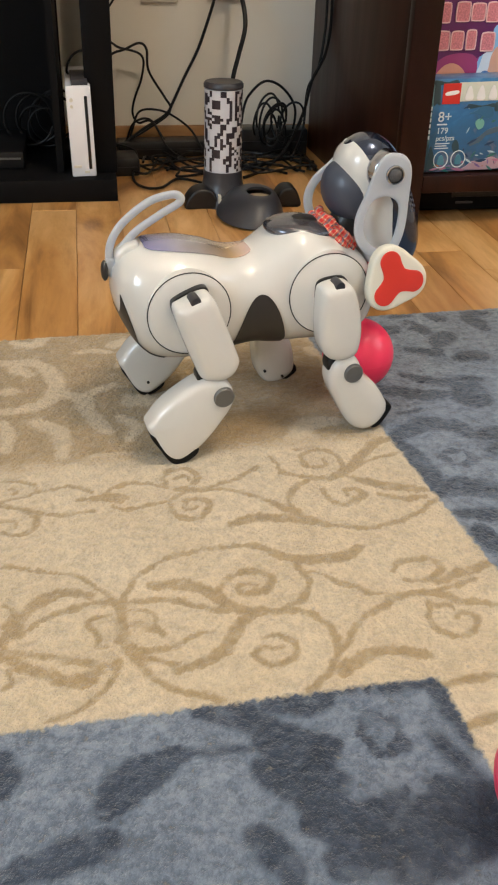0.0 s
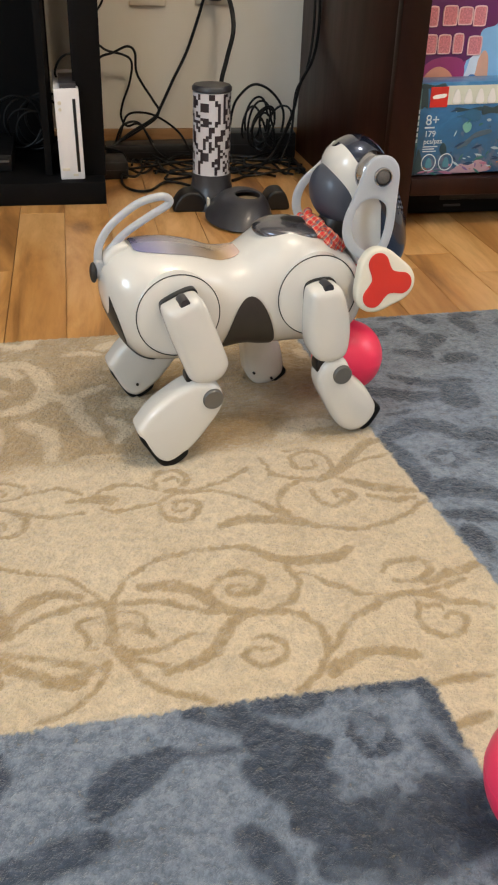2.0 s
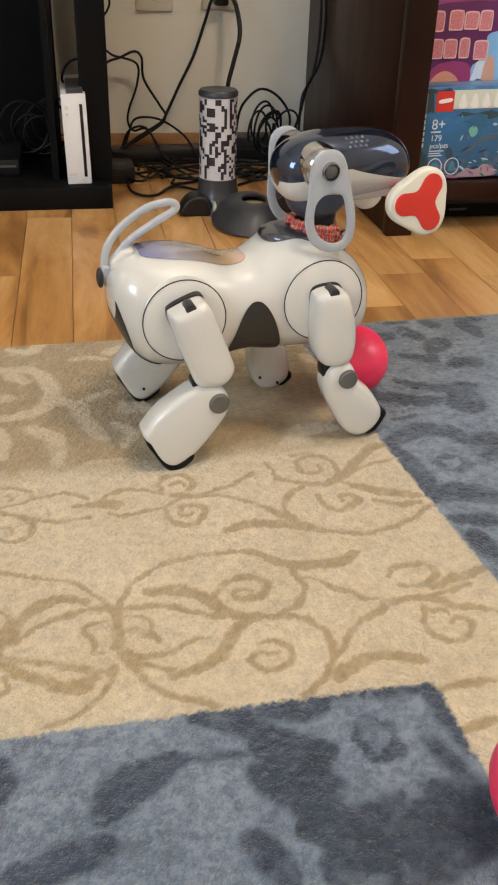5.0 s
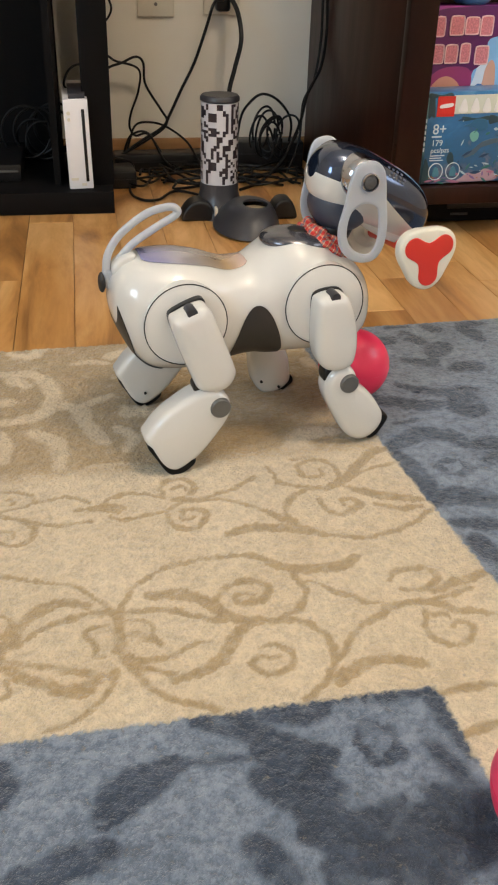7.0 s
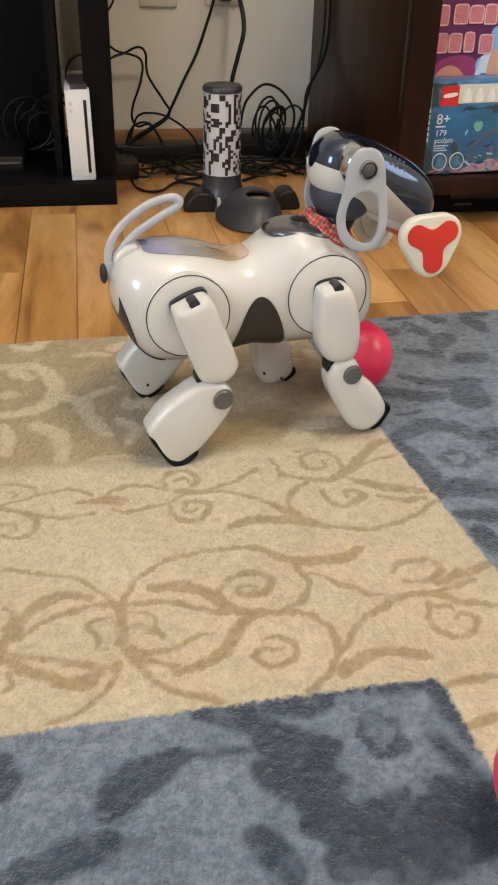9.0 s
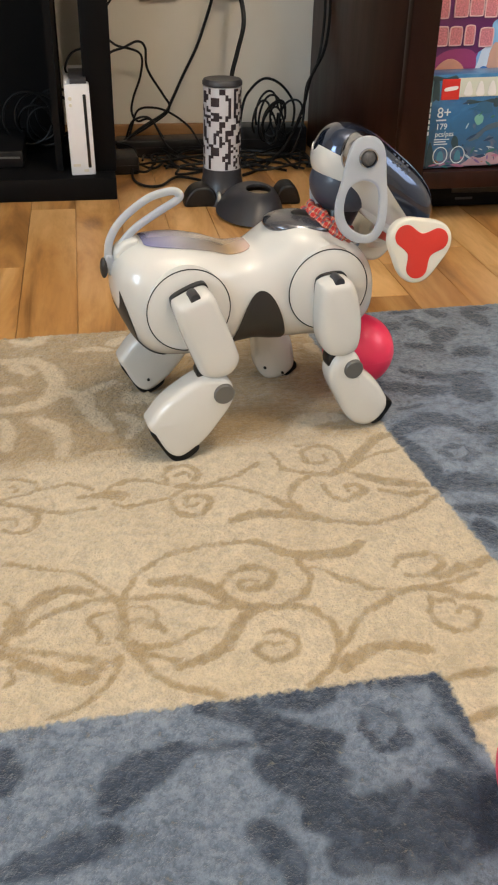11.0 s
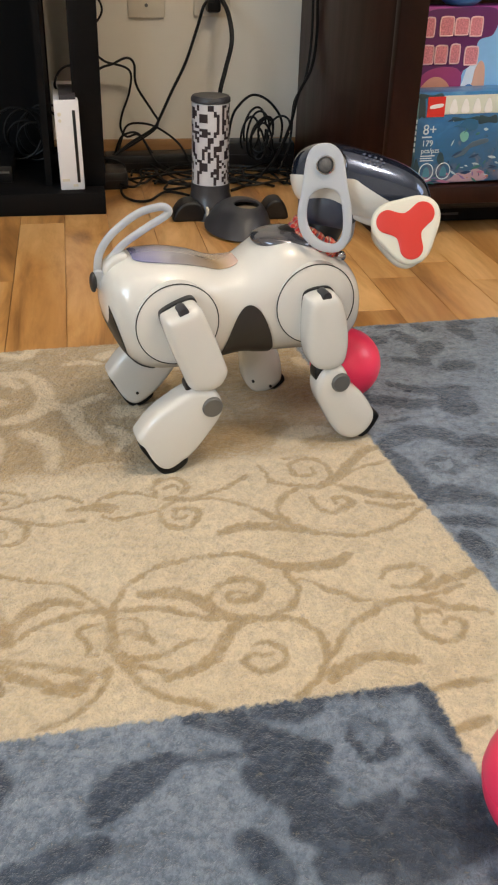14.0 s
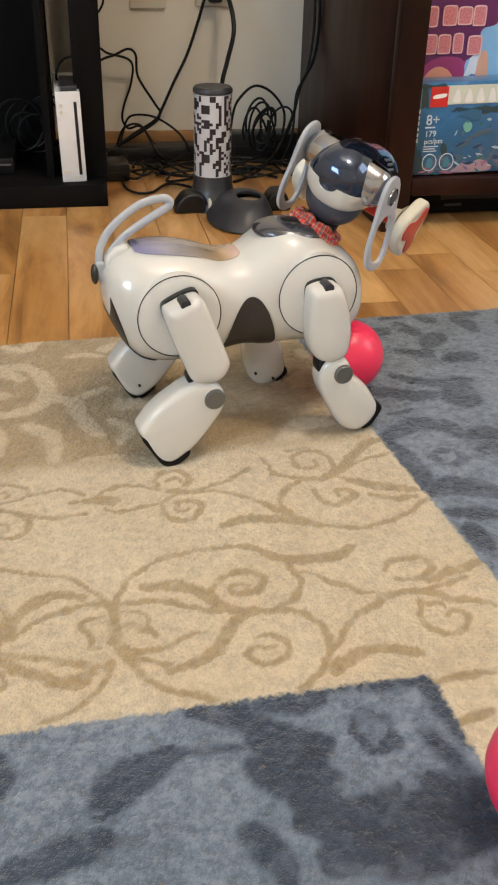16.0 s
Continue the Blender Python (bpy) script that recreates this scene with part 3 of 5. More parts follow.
    for x0, x1, z0, z1 in ((9, 46, 127, 135), (9, 20, 100, 130), (110, 140, 88, 101), (66, 110, 93, 100)):
        part("foliage_print", pillow([(x0, z0), ((x0 + x1) / 2, z0 + 2), (x1, z0 + 1), (x1 - 3, z1), ((x0 + x1) / 2, z1 - 3), (x0, z1)], -0.7, 0, 0.2, 24, steps=2), INK("kelp", (0.02, 0.06, 0.08)), ob)
    part("reef_print", pillow([(70, 2), (130, 2), (128, 14), (112, 20), (98, 12), (84, 15), (74, 8)], -0.9, 0, 0.3, 40), INK("coral", (0.42, 0.28, 0.33)), ob)
    part("creature_print", pillow([(76, 38), (92, 44), (104, 55), (128, 60), (126, 66), (104, 62), (90, 52), (77, 43)], -0.9, 0, 0.3, 40), INK("dusk", (0.07, 0.12, 0.17)), ob)
    part("creature_print", pillow([(68, 86), (84, 84), (96, 78), (108, 82), (104, 94), (88, 96), (80, 90)], -0.9, 0, 0.3, 40), INK("deep", (0.02, 0.12, 0.24)), ob)
    part("glow_print", pillow([(86, 62), (94, 66), (94, 75), (86, 78), (80, 72)], -0.8, 0, 0.3, 30), INK("green", (0.16, 0.42, 0.36)), ob)
    part("kelp_print", pillow([(0 + 9, 3), (30, 4), (22, 12), (18, 26), (12, 40), (9, 30)], -0.8, 0, 0.3, 30), INK("kelp", (0.02, 0.06, 0.08)), ob)
    part("kelp_print", pillow([(52, 28), (58, 31), (56, 44), (50, 48), (46, 38)], -0.8, 0, 0.3, 30), INK("kelp", (0.02, 0.06, 0.08)), ob)


toy_box()


def board_game():
    W, D, HGT = 0.266, 0.05, 0.248
    ob = empty("board_game", pose(0.379, 0.607, 0.0815, 0, -1.1, 2.5), label="magenta and sky-blue board game box standing behind the toy box", category="board game")
    art = box_art("magenta_print", [(0.2, (0.16, 0.02, 0.16)), (0.6, (0.24, 0.03, 0.22)), (1.0, (0.34, 0.05, 0.27))], 9, 5)
    part("carton", boxm(0, W, 0, D, 0, HGT, 0.0012), art, ob)
    part("spine", boxm(-0.0006, 0.004, 0.001, D - 0.001, 0.001, HGT - 0.001), INK("plum", (0.10, 0.012, 0.09)), ob)
    part("sky_print", pillow([(80, 122), (120, 118), (262, 118), (262, 244), (150, 240), (112, 226), (106, 205), (96, 180), (84, 150)], -0.9, 0, 0.3, 50), INK("sky", (0.22, 0.47, 0.78)), ob)
    part("cloud_print", pillow([(84, 126), (112, 122), (114, 150), (104, 172), (94, 166), (88, 146)], -1.1, 0, 0.3, 40), INK("cloud", (0.62, 0.72, 0.85)), ob)
    part("tower_print", pillow([(98, 120), (122, 120), (122, 160), (114, 172), (106, 160), (103, 140)], -1.5, 0, 0.3, 30), INK("sandstone", (0.62, 0.36, 0.28)), ob)
    part("shrub_print", pillow([(86, 118), (108, 118), (106, 134), (96, 138), (88, 130)], -1.9, 0, 0.3, 30), INK("marine", (0.05, 0.18, 0.46)), ob)
    plum, pink, edge = INK("plum2", (0.11, 0.012, 0.11)), plain("glitter_rose_print", (0.60, 0.21, 0.25), 0.3, 0, 0.3, 0.55, 420, 0.1), INK("blush", (0.80, 0.52, 0.54))
    part("title_shadow", pillow([(8, 158), (60, 150), (100, 168), (106, 200), (130, 210), (130, 244), (60, 246), (14, 238), (10, 196)], -1.3, 0, 0.3, 50), plum, ob)
    rt = random.Random(3)
    for x0, z0, n in ((16, 208, 4), (12, 168, 4)):
        for i in range(n):
            w, hh = rt.choice((15, 19, 21)), 26 + rt.uniform(-3, 3)
            x, z = x0 + 24.5 * i, z0 + rt.uniform(-1.5, 1.5)
            ring = [(x, z + 2), (x + 3, z), (x + w - 3, z), (x + w, z + 3), (x + w, z + hh - 3), (x + w - 4, z + hh), (x + 4, z + hh), (x, z + hh - 4)]
            shape = part("title_block", pillow(ring, -2.6, 0, 1.0, 40), pink, ob, "fat rounded pink lettering block")
            part("title_rim", tube([(gx / 1000, -0.0024, gz / 1000) for gx, gz in ring], 0.0011, 40, 6, True), edge, shape)
    part("motif_print", pillow([(10, 122), (72, 122), (84, 136), (80, 158), (58, 164), (30, 160), (14, 146)], -1.6, 0, 0.4, 40), INK("orchid", (0.30, 0.035, 0.16)), ob)
    part("motif_print", pillow([(14, 122), (66, 122), (62, 140), (44, 150), (26, 144)], -2.1, 0, 0.4, 40), INK("peach", (0.62, 0.30, 0.22)), ob)


board_game()


def blue_bowl():
    ob = empty("blue_bowl", pose(0.452, 0.631, 0.331), label="glossy blue plastic bowl resting on the board game box", category="bowl")
    part("bowl", lathe([(0.012, 0.0), (0.022, 0.001), (0.034, 0.010), (0.038, 0.024), (0.036, 0.025), (0.031, 0.012), (0.01, 0.005)], 36), plain("blue_plastic", (0.06, 0.27, 0.62), 0.3, 0, 0.4, 0.04), ob)


blue_bowl()


# ---- charging station with its patterned pole ----
def charging_station():
    ob = empty("charging_station", pose(0.112, 0.665, 0), label="black charging station with a black and white patterned pole", category="charging station")
    px, py = -0.031, 0.038
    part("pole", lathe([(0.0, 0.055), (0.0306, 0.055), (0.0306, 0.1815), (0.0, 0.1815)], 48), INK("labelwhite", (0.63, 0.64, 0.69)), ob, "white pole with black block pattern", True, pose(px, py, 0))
    part("pole_cap", lathe([(0.0, 0.1820), (0.029, 0.1820), (0.0318, 0.1835), (0.0318, 0.1885), (0.029, 0.1920), (0.0, 0.1910)], 48), M_DARKP, ob, "dark cap", True, pose(px, py, 0))
    part("pole_foot", lathe([(0.046, 0.0), (0.045, 0.012), (0.036, 0.026), (0.0325, 0.040), (0.0318, 0.0548), (0.0, 0.0548)], 48), M_DARKP, ob, "", True, pose(px, py, 0))
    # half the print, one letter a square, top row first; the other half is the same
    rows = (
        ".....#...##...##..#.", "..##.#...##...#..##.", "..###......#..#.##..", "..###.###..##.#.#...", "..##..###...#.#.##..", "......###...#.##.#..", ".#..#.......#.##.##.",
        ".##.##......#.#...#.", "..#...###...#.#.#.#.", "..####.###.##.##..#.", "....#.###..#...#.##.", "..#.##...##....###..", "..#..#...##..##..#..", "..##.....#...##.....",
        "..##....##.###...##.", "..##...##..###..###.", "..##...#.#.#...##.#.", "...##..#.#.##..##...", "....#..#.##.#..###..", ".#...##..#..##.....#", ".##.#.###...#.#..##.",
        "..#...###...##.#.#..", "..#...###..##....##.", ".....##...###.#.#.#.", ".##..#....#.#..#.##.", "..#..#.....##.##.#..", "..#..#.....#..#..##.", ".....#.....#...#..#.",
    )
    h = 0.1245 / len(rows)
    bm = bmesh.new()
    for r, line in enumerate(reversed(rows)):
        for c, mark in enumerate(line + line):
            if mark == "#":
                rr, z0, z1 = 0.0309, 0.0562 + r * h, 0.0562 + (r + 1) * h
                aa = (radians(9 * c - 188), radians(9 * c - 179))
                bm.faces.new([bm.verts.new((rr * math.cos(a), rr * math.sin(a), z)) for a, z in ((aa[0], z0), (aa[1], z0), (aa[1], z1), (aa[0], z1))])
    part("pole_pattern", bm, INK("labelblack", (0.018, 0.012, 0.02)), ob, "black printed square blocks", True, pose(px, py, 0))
    # side pads, flat underneath with a rounded crown
    for x, w in ((-0.070, 27), (0.073, 21)):
        bm = pillow([(-w, 0), (-w + 1, 12), (-w * 0.55, 27), (0, 32), (w * 0.6, 29), (w, 12), (w, 0), (0, -0.5)], -16, 26, 5, 40)
        part("side_pad", bm, M_BLACK, ob, "rounded black side pad", True, pose(x, 0.012, 0.0008))
    # curved cradle with an opening
    bm = bmesh.new()
    nu, nv = 28, 40
    grid = {}
    for i in range(nu + 1):
        for j in range(nv):
            rr = 0.44 + 0.56 * i / nu
            a = 2 * math.pi * j / nv
            f = (rr - 0.44) / 0.56
            x = (0.020 + 0.034 * f) * math.cos(a) + 0.014 - 0.012 * f
            y = (0.027 + 0.053 * f) * math.sin(a) - 0.054 + 0.006 * f
            z = 0.042 - 0.038 * f**2.2 + 0.020 * max(0, math.sin(a)) * (rr - 0.44)
            grid[i, j] = bm.verts.new((x, y, z))
    for i in range(nu):
        for j in range(nv):
            bm.faces.new((grid[i, j], grid[i, (j + 1) % nv], grid[i + 1, (j + 1) % nv], grid[i + 1, j]))
    thicken(bm, 0.004)
    part("cradle", bm, M_DARKP, ob, "curved black cradle with an oval opening")
    part("charge_plate", lathe([(0, -0.012), (0.024, -0.012), (0.026, 0.008), (0.020, 0.014), (0, 0.016)], 32), M_BRASS, ob, "dull brass plate in the opening", True, pose(0.014, -0.054, 0.020))
    part("contact_tab", boxm(-0.045, -0.041, -0.02, -0.006, 0.008, 0.026, 0.001), M_PLATE, ob)


charging_station()


# ---- cables ----
def cable(name, pts, r, label, n=70):
    tagged(finish(name, tube(pts, r * 0.84, n, 8), M_RUBBER), label, "cable", group="black cables behind the furniture")


cable("power_cable", [(-0.13, 1.04, 0.16), (-0.091, 1.06, 0.202), (-0.067, 1.06, 0.194), (-0.025, 1.06, 0.18), (-0.026, 1.06, 0.142), (-0.042, 1.06, 0.1), (-0.046, 1.06, 0.074), (-0.035, 1.06, 0.057), (-0.01, 1.05, 0.061), (0.02, 1.03, 0.02), (0.05, 1.0, 0.004)], 0.0026, "thin black cable hanging behind the television stand")
cable("power_cable", [(-0.12, 1.03, 0.15), (-0.084, 1.05, 0.182), (-0.057, 1.05, 0.192), (-0.03, 1.05, 0.203), (-0.016, 1.05, 0.192), (-0.013, 1.05, 0.154), (0.016, 1.05, 0.107), (0.027, 1.05, 0.086), (0.009, 1.05, 0.064), (-0.076, 1.03, 0.025), (-0.14, 1.0, 0.045)], 0.0028, "thin black cable hanging behind the television stand")
cable("power_cable", [(0.140, 1.07, 0.30), (0.117, 1.03, 0.298), (0.102, 1.03, 0.256), (0.08, 1.03, 0.197), (0.053, 1.03, 0.146), (0.03, 1.03, 0.1), (0.016, 1.03, 0.078), (-0.026, 1.03, 0.053), (-0.082, 1.02, 0.023), (-0.14, 1.0, 0.045)], 0.0034, "black power cable running down from the wall plug")
cable("power_cable", [(0.150, 1.07, 0.31), (0.159, 1.02, 0.285), (0.162, 0.99, 0.241), (0.149, 0.98, 0.192), (0.137, 0.97, 0.149), (0.133, 0.96, 0.08), (0.14, 0.95, 0.006), (0.18, 0.93, 0.005)], 0.0052, "thick black power cable hanging from the outlet")
cable("power_cable", [(-0.06, 1.03, 0.012), (-0.048, 1.04, 0.051), (-0.035, 1.04, 0.081), (-0.008, 1.04, 0.086), (0.025, 1.04, 0.077), (0.064, 1.03, 0.05), (0.088, 1.0, 0.015), (0.12, 0.97, 0.004)], 0.0026, "looped black cable behind the station")
cable("power_cable", [(-0.10, 0.97, 0.04), (-0.05, 0.94, 0.03), (-0.06, 0.853, 0.004), (-0.045, 0.79, 0.004), (-0.015, 0.785, 0.004), (0.021, 0.84, 0.004), (0.067, 0.80, 0.004), (0.09, 0.73, 0.006)], 0.0028, "black cable lying in a loop on the floor")
cable("power_cable", [(-0.06, 1.04, 0.03), (-0.045, 1.03, 0.064), (-0.012, 1.03, 0.067), (0.017, 1.01, 0.02), (0.05, 0.97, 0.006), (0.09, 0.93, 0.004), (0.16, 0.9, 0.004)], 0.0026, "black cable on the floor behind the pole")
cable("power_cable", [(0.15, 0.98, 0.01), (0.169, 1.03, 0.088), (0.185, 1.03, 0.12), (0.213, 1.03, 0.139), (0.247, 1.03, 0.125), (0.272, 1.03, 0.088), (0.265, 1.02, 0.04), (0.24, 0.98, 0.005)], 0.0030, "black cable arched above the coil")
cable("power_cable", [(0.312, 0.97, 0.46), (0.310, 0.95, 0.33), (0.313, 0.95, 0.256), (0.306, 0.95, 0.198), (0.284, 0.95, 0.153), (0.271, 0.95, 0.097), (0.24, 0.94, 0.035), (0.191, 0.90, 0.004), (0.14, 0.84, 0.004)], 0.0034, "black cable hanging beside the bookcase")
cable("power_cable", [(0.311, 0.99, 0.46), (0.310, 0.98, 0.327), (0.311, 0.98, 0.241), (0.302, 0.98, 0.171), (0.286, 0.99, 0.13), (0.278, 0.98, 0.056), (0.25, 0.95, 0.005)], 0.0030, "black cable hanging beside the bookcase")
cable("power_cable", [(-0.12, 1.06, 0.24), (-0.088, 1.07, 0.257), (-0.071, 1.07, 0.281), (-0.078, 1.07, 0.304), (-0.1, 1.07, 0.33)], 0.0024, "thin black cable looping out by the stand post")
cable("console_cable", [(-0.155, 0.86, 0.17), (-0.164, 0.85, 0.185), (-0.155, 0.86, 0.205), (-0.138, 0.88, 0.212), (-0.11, 0.95, 0.20)], 0.0024, "black cable at the back of the console")
rc = random.Random(4)
for k in range(8):
    cx, cz, a0 = 0.230 + rc.uniform(-0.03, 0.035), 0.062 + rc.uniform(-0.008, 0.012), rc.uniform(-0.4, 0.4)
    ra, rb = rc.uniform(0.012, 0.024), rc.uniform(0.030, 0.046)
    yy = 0.985 + 0.012 * k * 0.6
    cable("coiled_cable", [(cx + ra * math.cos(a) + a0 * 0.03 * math.sin(a), yy + 0.006 * math.sin(2 * a + k), max(0.004, cz + rb * math.sin(a))) for a in np.linspace(0.2, 6.3, 12)], 0.0026, "loop of a coiled black cable leaning on the wall", 60)
for k in range(13):
    pts = [(rc.uniform(-0.09, 0.30), rc.uniform(0.86, 1.03), rc.uniform(0.003, 0.014)) for _ in range(5)]
    pts.sort()
    cable("floor_cable", pts, 0.0027, "black cable lying tangled on the floor", 60)
for k in range(6):
    cx, cz = -0.235 + rc.uniform(-0.03, 0.05), 0.085 + rc.uniform(-0.01, 0.02)
    rr = rc.uniform(0.026, 0.045)
    cable("coiled_cable", [(cx + rr * math.cos(a), 0.93 + 0.008 * k, max(0.040, cz + rr * 1.05 * math.sin(a))) for a in np.linspace(0, 6.0, 12)], 0.0028, "coiled black cable on the stand shelf", 50)


def power_brick(x, y, w, d, h, rz, label):
    ob = empty("power_strip", pose(x, y, 0, 0, 0, rz), label=label, category="power strip")
    part("case", boxm(-w / 2, w / 2, -d / 2, d / 2, 0, h, 0.004), M_BLACK, ob)
    part("seam", boxm(-w / 2 - 0.0003, w / 2 + 0.0003, -d / 2 - 0.0003, d / 2 + 0.0003, h * 0.52, h * 0.54), M_DARKP, ob)


power_brick(-0.072, 0.91, 0.048, 0.07, 0.032, 4, "black power brick on the floor beside the television stand")
power_brick(0.232, 1.045, 0.135, 0.05, 0.050, -4, "bulky black power adapter on the floor behind the coiled cable")
power_brick(0.02, 1.04, 0.20, 0.05, 0.03, 3, "black power strip on the floor along the baseboard")


# ---- rug ----
RUG_TURN = radians(2.85)
RUG_M = Matrix.Translation((0.062, -0.402, 0.0)) @ Matrix.Rotation(RUG_TURN, 4, "Z")


def rug():
    step = 0.0022
    us, vs = np.arange(-0.62, 0.66, step), np.arange(-0.52, 0.5785, step)
    U, V = np.meshgrid(us, vs)
    rs = np.random.RandomState(5)
    blue = np.clip(0.5 + np.minimum(0.001 - 0.02 * V - U, -0.024 * U - V) / 0.006, 0, 1)
    blue = np.maximum(blue, np.clip(0.5 + (U - 0.0865 + 0.063 * (V - 0.107)) / 0.006, 0, 1))
    scroll, bloom = np.zeros_like(U), np.zeros_like(U)

    def drift(cells, size):
        """Smooth random field over the rug, for the uneven pile."""
        g = rs.normal(0, 1, (cells, cells))
        x, y = (U - us[0]) / (us[-1] - us[0]) * (cells - 1.001), (V - vs[0]) / (vs[-1] - vs[0]) * (cells - 1.001)
        x, y = np.clip(x, 0, cells - 1.001), np.clip(y, 0, cells - 1.001)
        i, j = y.astype(int), x.astype(int)
        fy, fx = y - i, x - j
        fy, fx = fy * fy * (3 - 2 * fy), fx * fx * (3 - 2 * fx)
        return size * ((g[i, j] * (1 - fx) + g[i, j + 1] * fx) * (1 - fy) + (g[i + 1, j] * (1 - fx) + g[i + 1, j + 1] * fx) * fy)

    U0, V0 = U, V
    U, V = U0 + drift(90, 0.0009) + drift(220, 0.0009), V0 + drift(90, 0.0009) + drift(220, 0.0009)

    def stroke(field, pts, w, mm=True, soft=0.004, blunt=0.55):
        p = spline(np.array(pts, float) / (1000 if mm else 1), 24 * len(pts), False)
        lo, hi = p.min(0) - 3 * w, p.max(0) + 3 * w
        k = (U > lo[0]) & (U < hi[0]) & (V > lo[1]) & (V < hi[1])
        if not k.any():
            return
        q = np.stack([U[k], V[k]], 1)
        d = np.full(len(q), 9.0)
        for i, c in enumerate(p):
            ww = blunt + (1 - blunt) * math.sin(math.pi * min(1, (i + 4) / (len(p) + 4)))
            d = np.minimum(d, np.hypot(q[:, 0] - c[0], q[:, 1] - c[1]) / ww)
        field[k] = np.maximum(field[k], np.clip(0.5 + (w - d) / soft, 0, 1))

    def spiral(u, v, r, turn, w=0.0042, hand=1):
        a = np.linspace(0, 2 * math.pi * 1.55, 22)
        rr = r * (0.22 + 0.78 * a / a[-1])
        stroke(scroll, np.stack([u + rr * np.cos(hand * a + turn), v + rr * 0.95 * np.sin(hand * a + turn)], 1), w, False)

    upper_scrolls = (
        (1.6, [(-275, 281), (-257, 278), (-248, 265), (-255, 254), (-275, 251)]),
        (1.4, [(-271, 269), (-267, 269), (-264, 263), (-269, 260)]),
        (1.6, [(-250, 259), (-236, 263), (-222, 265), (-208, 258), (-202, 253)]),
        (2.1, [(-275, 245), (-261, 238), (-248, 230), (-231, 224), (-215, 224), (-203, 227)]),
        (1.8, [(-257, 236), (-248, 222), (-253, 207), (-264, 204), (-274, 208)]),
        (1.3, [(-275, 221), (-266, 222), (-264, 215)]),
        (2.4, [(-214, 242), (-200, 243), (-184, 243), (-177, 240)]),
        (1.6, [(-202, 245), (-189, 239), (-180, 235)]),
        (1.9, [(-188, 250), (-177, 258), (-163, 260), (-149, 254), (-136, 247), (-122, 242), (-107, 243), (-92, 247), (-81, 249), (-70, 259), (-57, 268)]),
    )
    long_vines = (
        (1.9, [(-187, 229), (-179, 222), (-165, 222), (-151, 226), (-138, 229), (-128, 236), (-113, 239), (-99, 238), (-81, 230), (-68, 220), (-56, 210), (-47, 198), (-34, 184), (-19, 171), (7, 162), (26, 163), (48, 170), (68, 183), (80, 191)]),
        (1.9, [(-139, 229), (-141, 216), (-137, 205), (-127, 199), (-117, 202), (-111, 212), (-113, 223), (-122, 226), (-130, 222), (-127, 213), (-120, 214)]),
        (2.0, [(-140, 249), (-141, 263), (-132, 275), (-117, 272), (-113, 260), (-118, 250)]),
        (1.4, [(-132, 258), (-124, 263), (-120, 256)]),
    )
    far_curls = (
        (1.9, [(-38, 191), (-44, 206), (-39, 222), (-25, 234), (-9, 238), (11, 237), (29, 229), (51, 218)]),
        (1.9, [(-11, 222), (-9, 208), (-1, 197), (10, 199), (20, 206), (18, 218), (7, 217), (8, 207)]),
        (1.7, [(-44, 280), (-39, 267), (-36, 252), (-18, 243), (5, 240), (16, 252), (17, 271), (5, 284), (-13, 280), (-17, 265), (-9, 257), (3, 259), (3, 269)]),
        (1.7, [(20, 247), (45, 259), (72, 266)]),
        (1.5, [(-18, 288), (1, 291)]),
    )
    far_leaves = (
        (3.4, [(-94, 185), (-87, 190), (-75, 192), (-57, 189), (-40, 182), (-31, 177)]),
        (3.4, [(24, 229), (50, 215), (75, 206)]),
        (2.5, [(35, 205), (49, 198), (72, 195)]),
        (3.5, [(4, 239), (24, 251), (45, 276), (61, 289), (72, 290)]),
    )
    mid_vines = (
        (1.9, [(-191, 106), (-187, 121), (-177, 135), (-163, 147), (-147, 155), (-127, 158), (-105, 159), (-83, 155), (-72, 147)]),
        (1.6, [(-274, 166), (-254, 158), (-233, 151), (-219, 143), (-210, 131), (-203, 121), (-194, 108)]),
        (2.0, [(-262, 90), (-249, 100), (-235, 106), (-215, 111), (-200, 111), (-192, 103)]),
        (1.9, [(-273, 80), (-262, 71), (-244, 65), (-230, 59), (-212, 52), (-199, 52)]),
        (1.8, [(-201, 50), (-204, 38), (-212, 27), (-222, 18), (-234, 13), (-246, 10)]),
        (2.0, [(-273, 99), (-267, 104), (-266, 112), (-271, 122)]),
        (1.6, [(-272, 42), (-267, 48), (-269, 58)]),
    )
    heart_scrolls = (
        (2.9, [(-191, 109), (-193, 95), (-194, 78), (-193, 64), (-187, 53)]),
        (1.5, [(-201, 96), (-211, 95), (-217, 91), (-213, 84), (-210, 76), (-213, 71), (-205, 68)]),
        (1.8, [(-193, 83), (-183, 84), (-174, 79), (-168, 72)]),
        (1.3, [(-187, 100), (-175, 97), (-171, 89), (-173, 82)]),
        (1.7, [(-190, 69), (-184, 59), (-171, 57), (-159, 60), (-147, 66), (-134, 67)]),
        (2.1, [(-191, 108), (-176, 108), (-160, 108), (-145, 100), (-131, 91), (-119, 86)]),
        (1.7, [(-188, 55), (-172, 47), (-161, 46)]),
        (2.1, [(-187, 53), (-181, 39), (-172, 27), (-159, 18), (-145, 12), (-138, 7)]),
    )
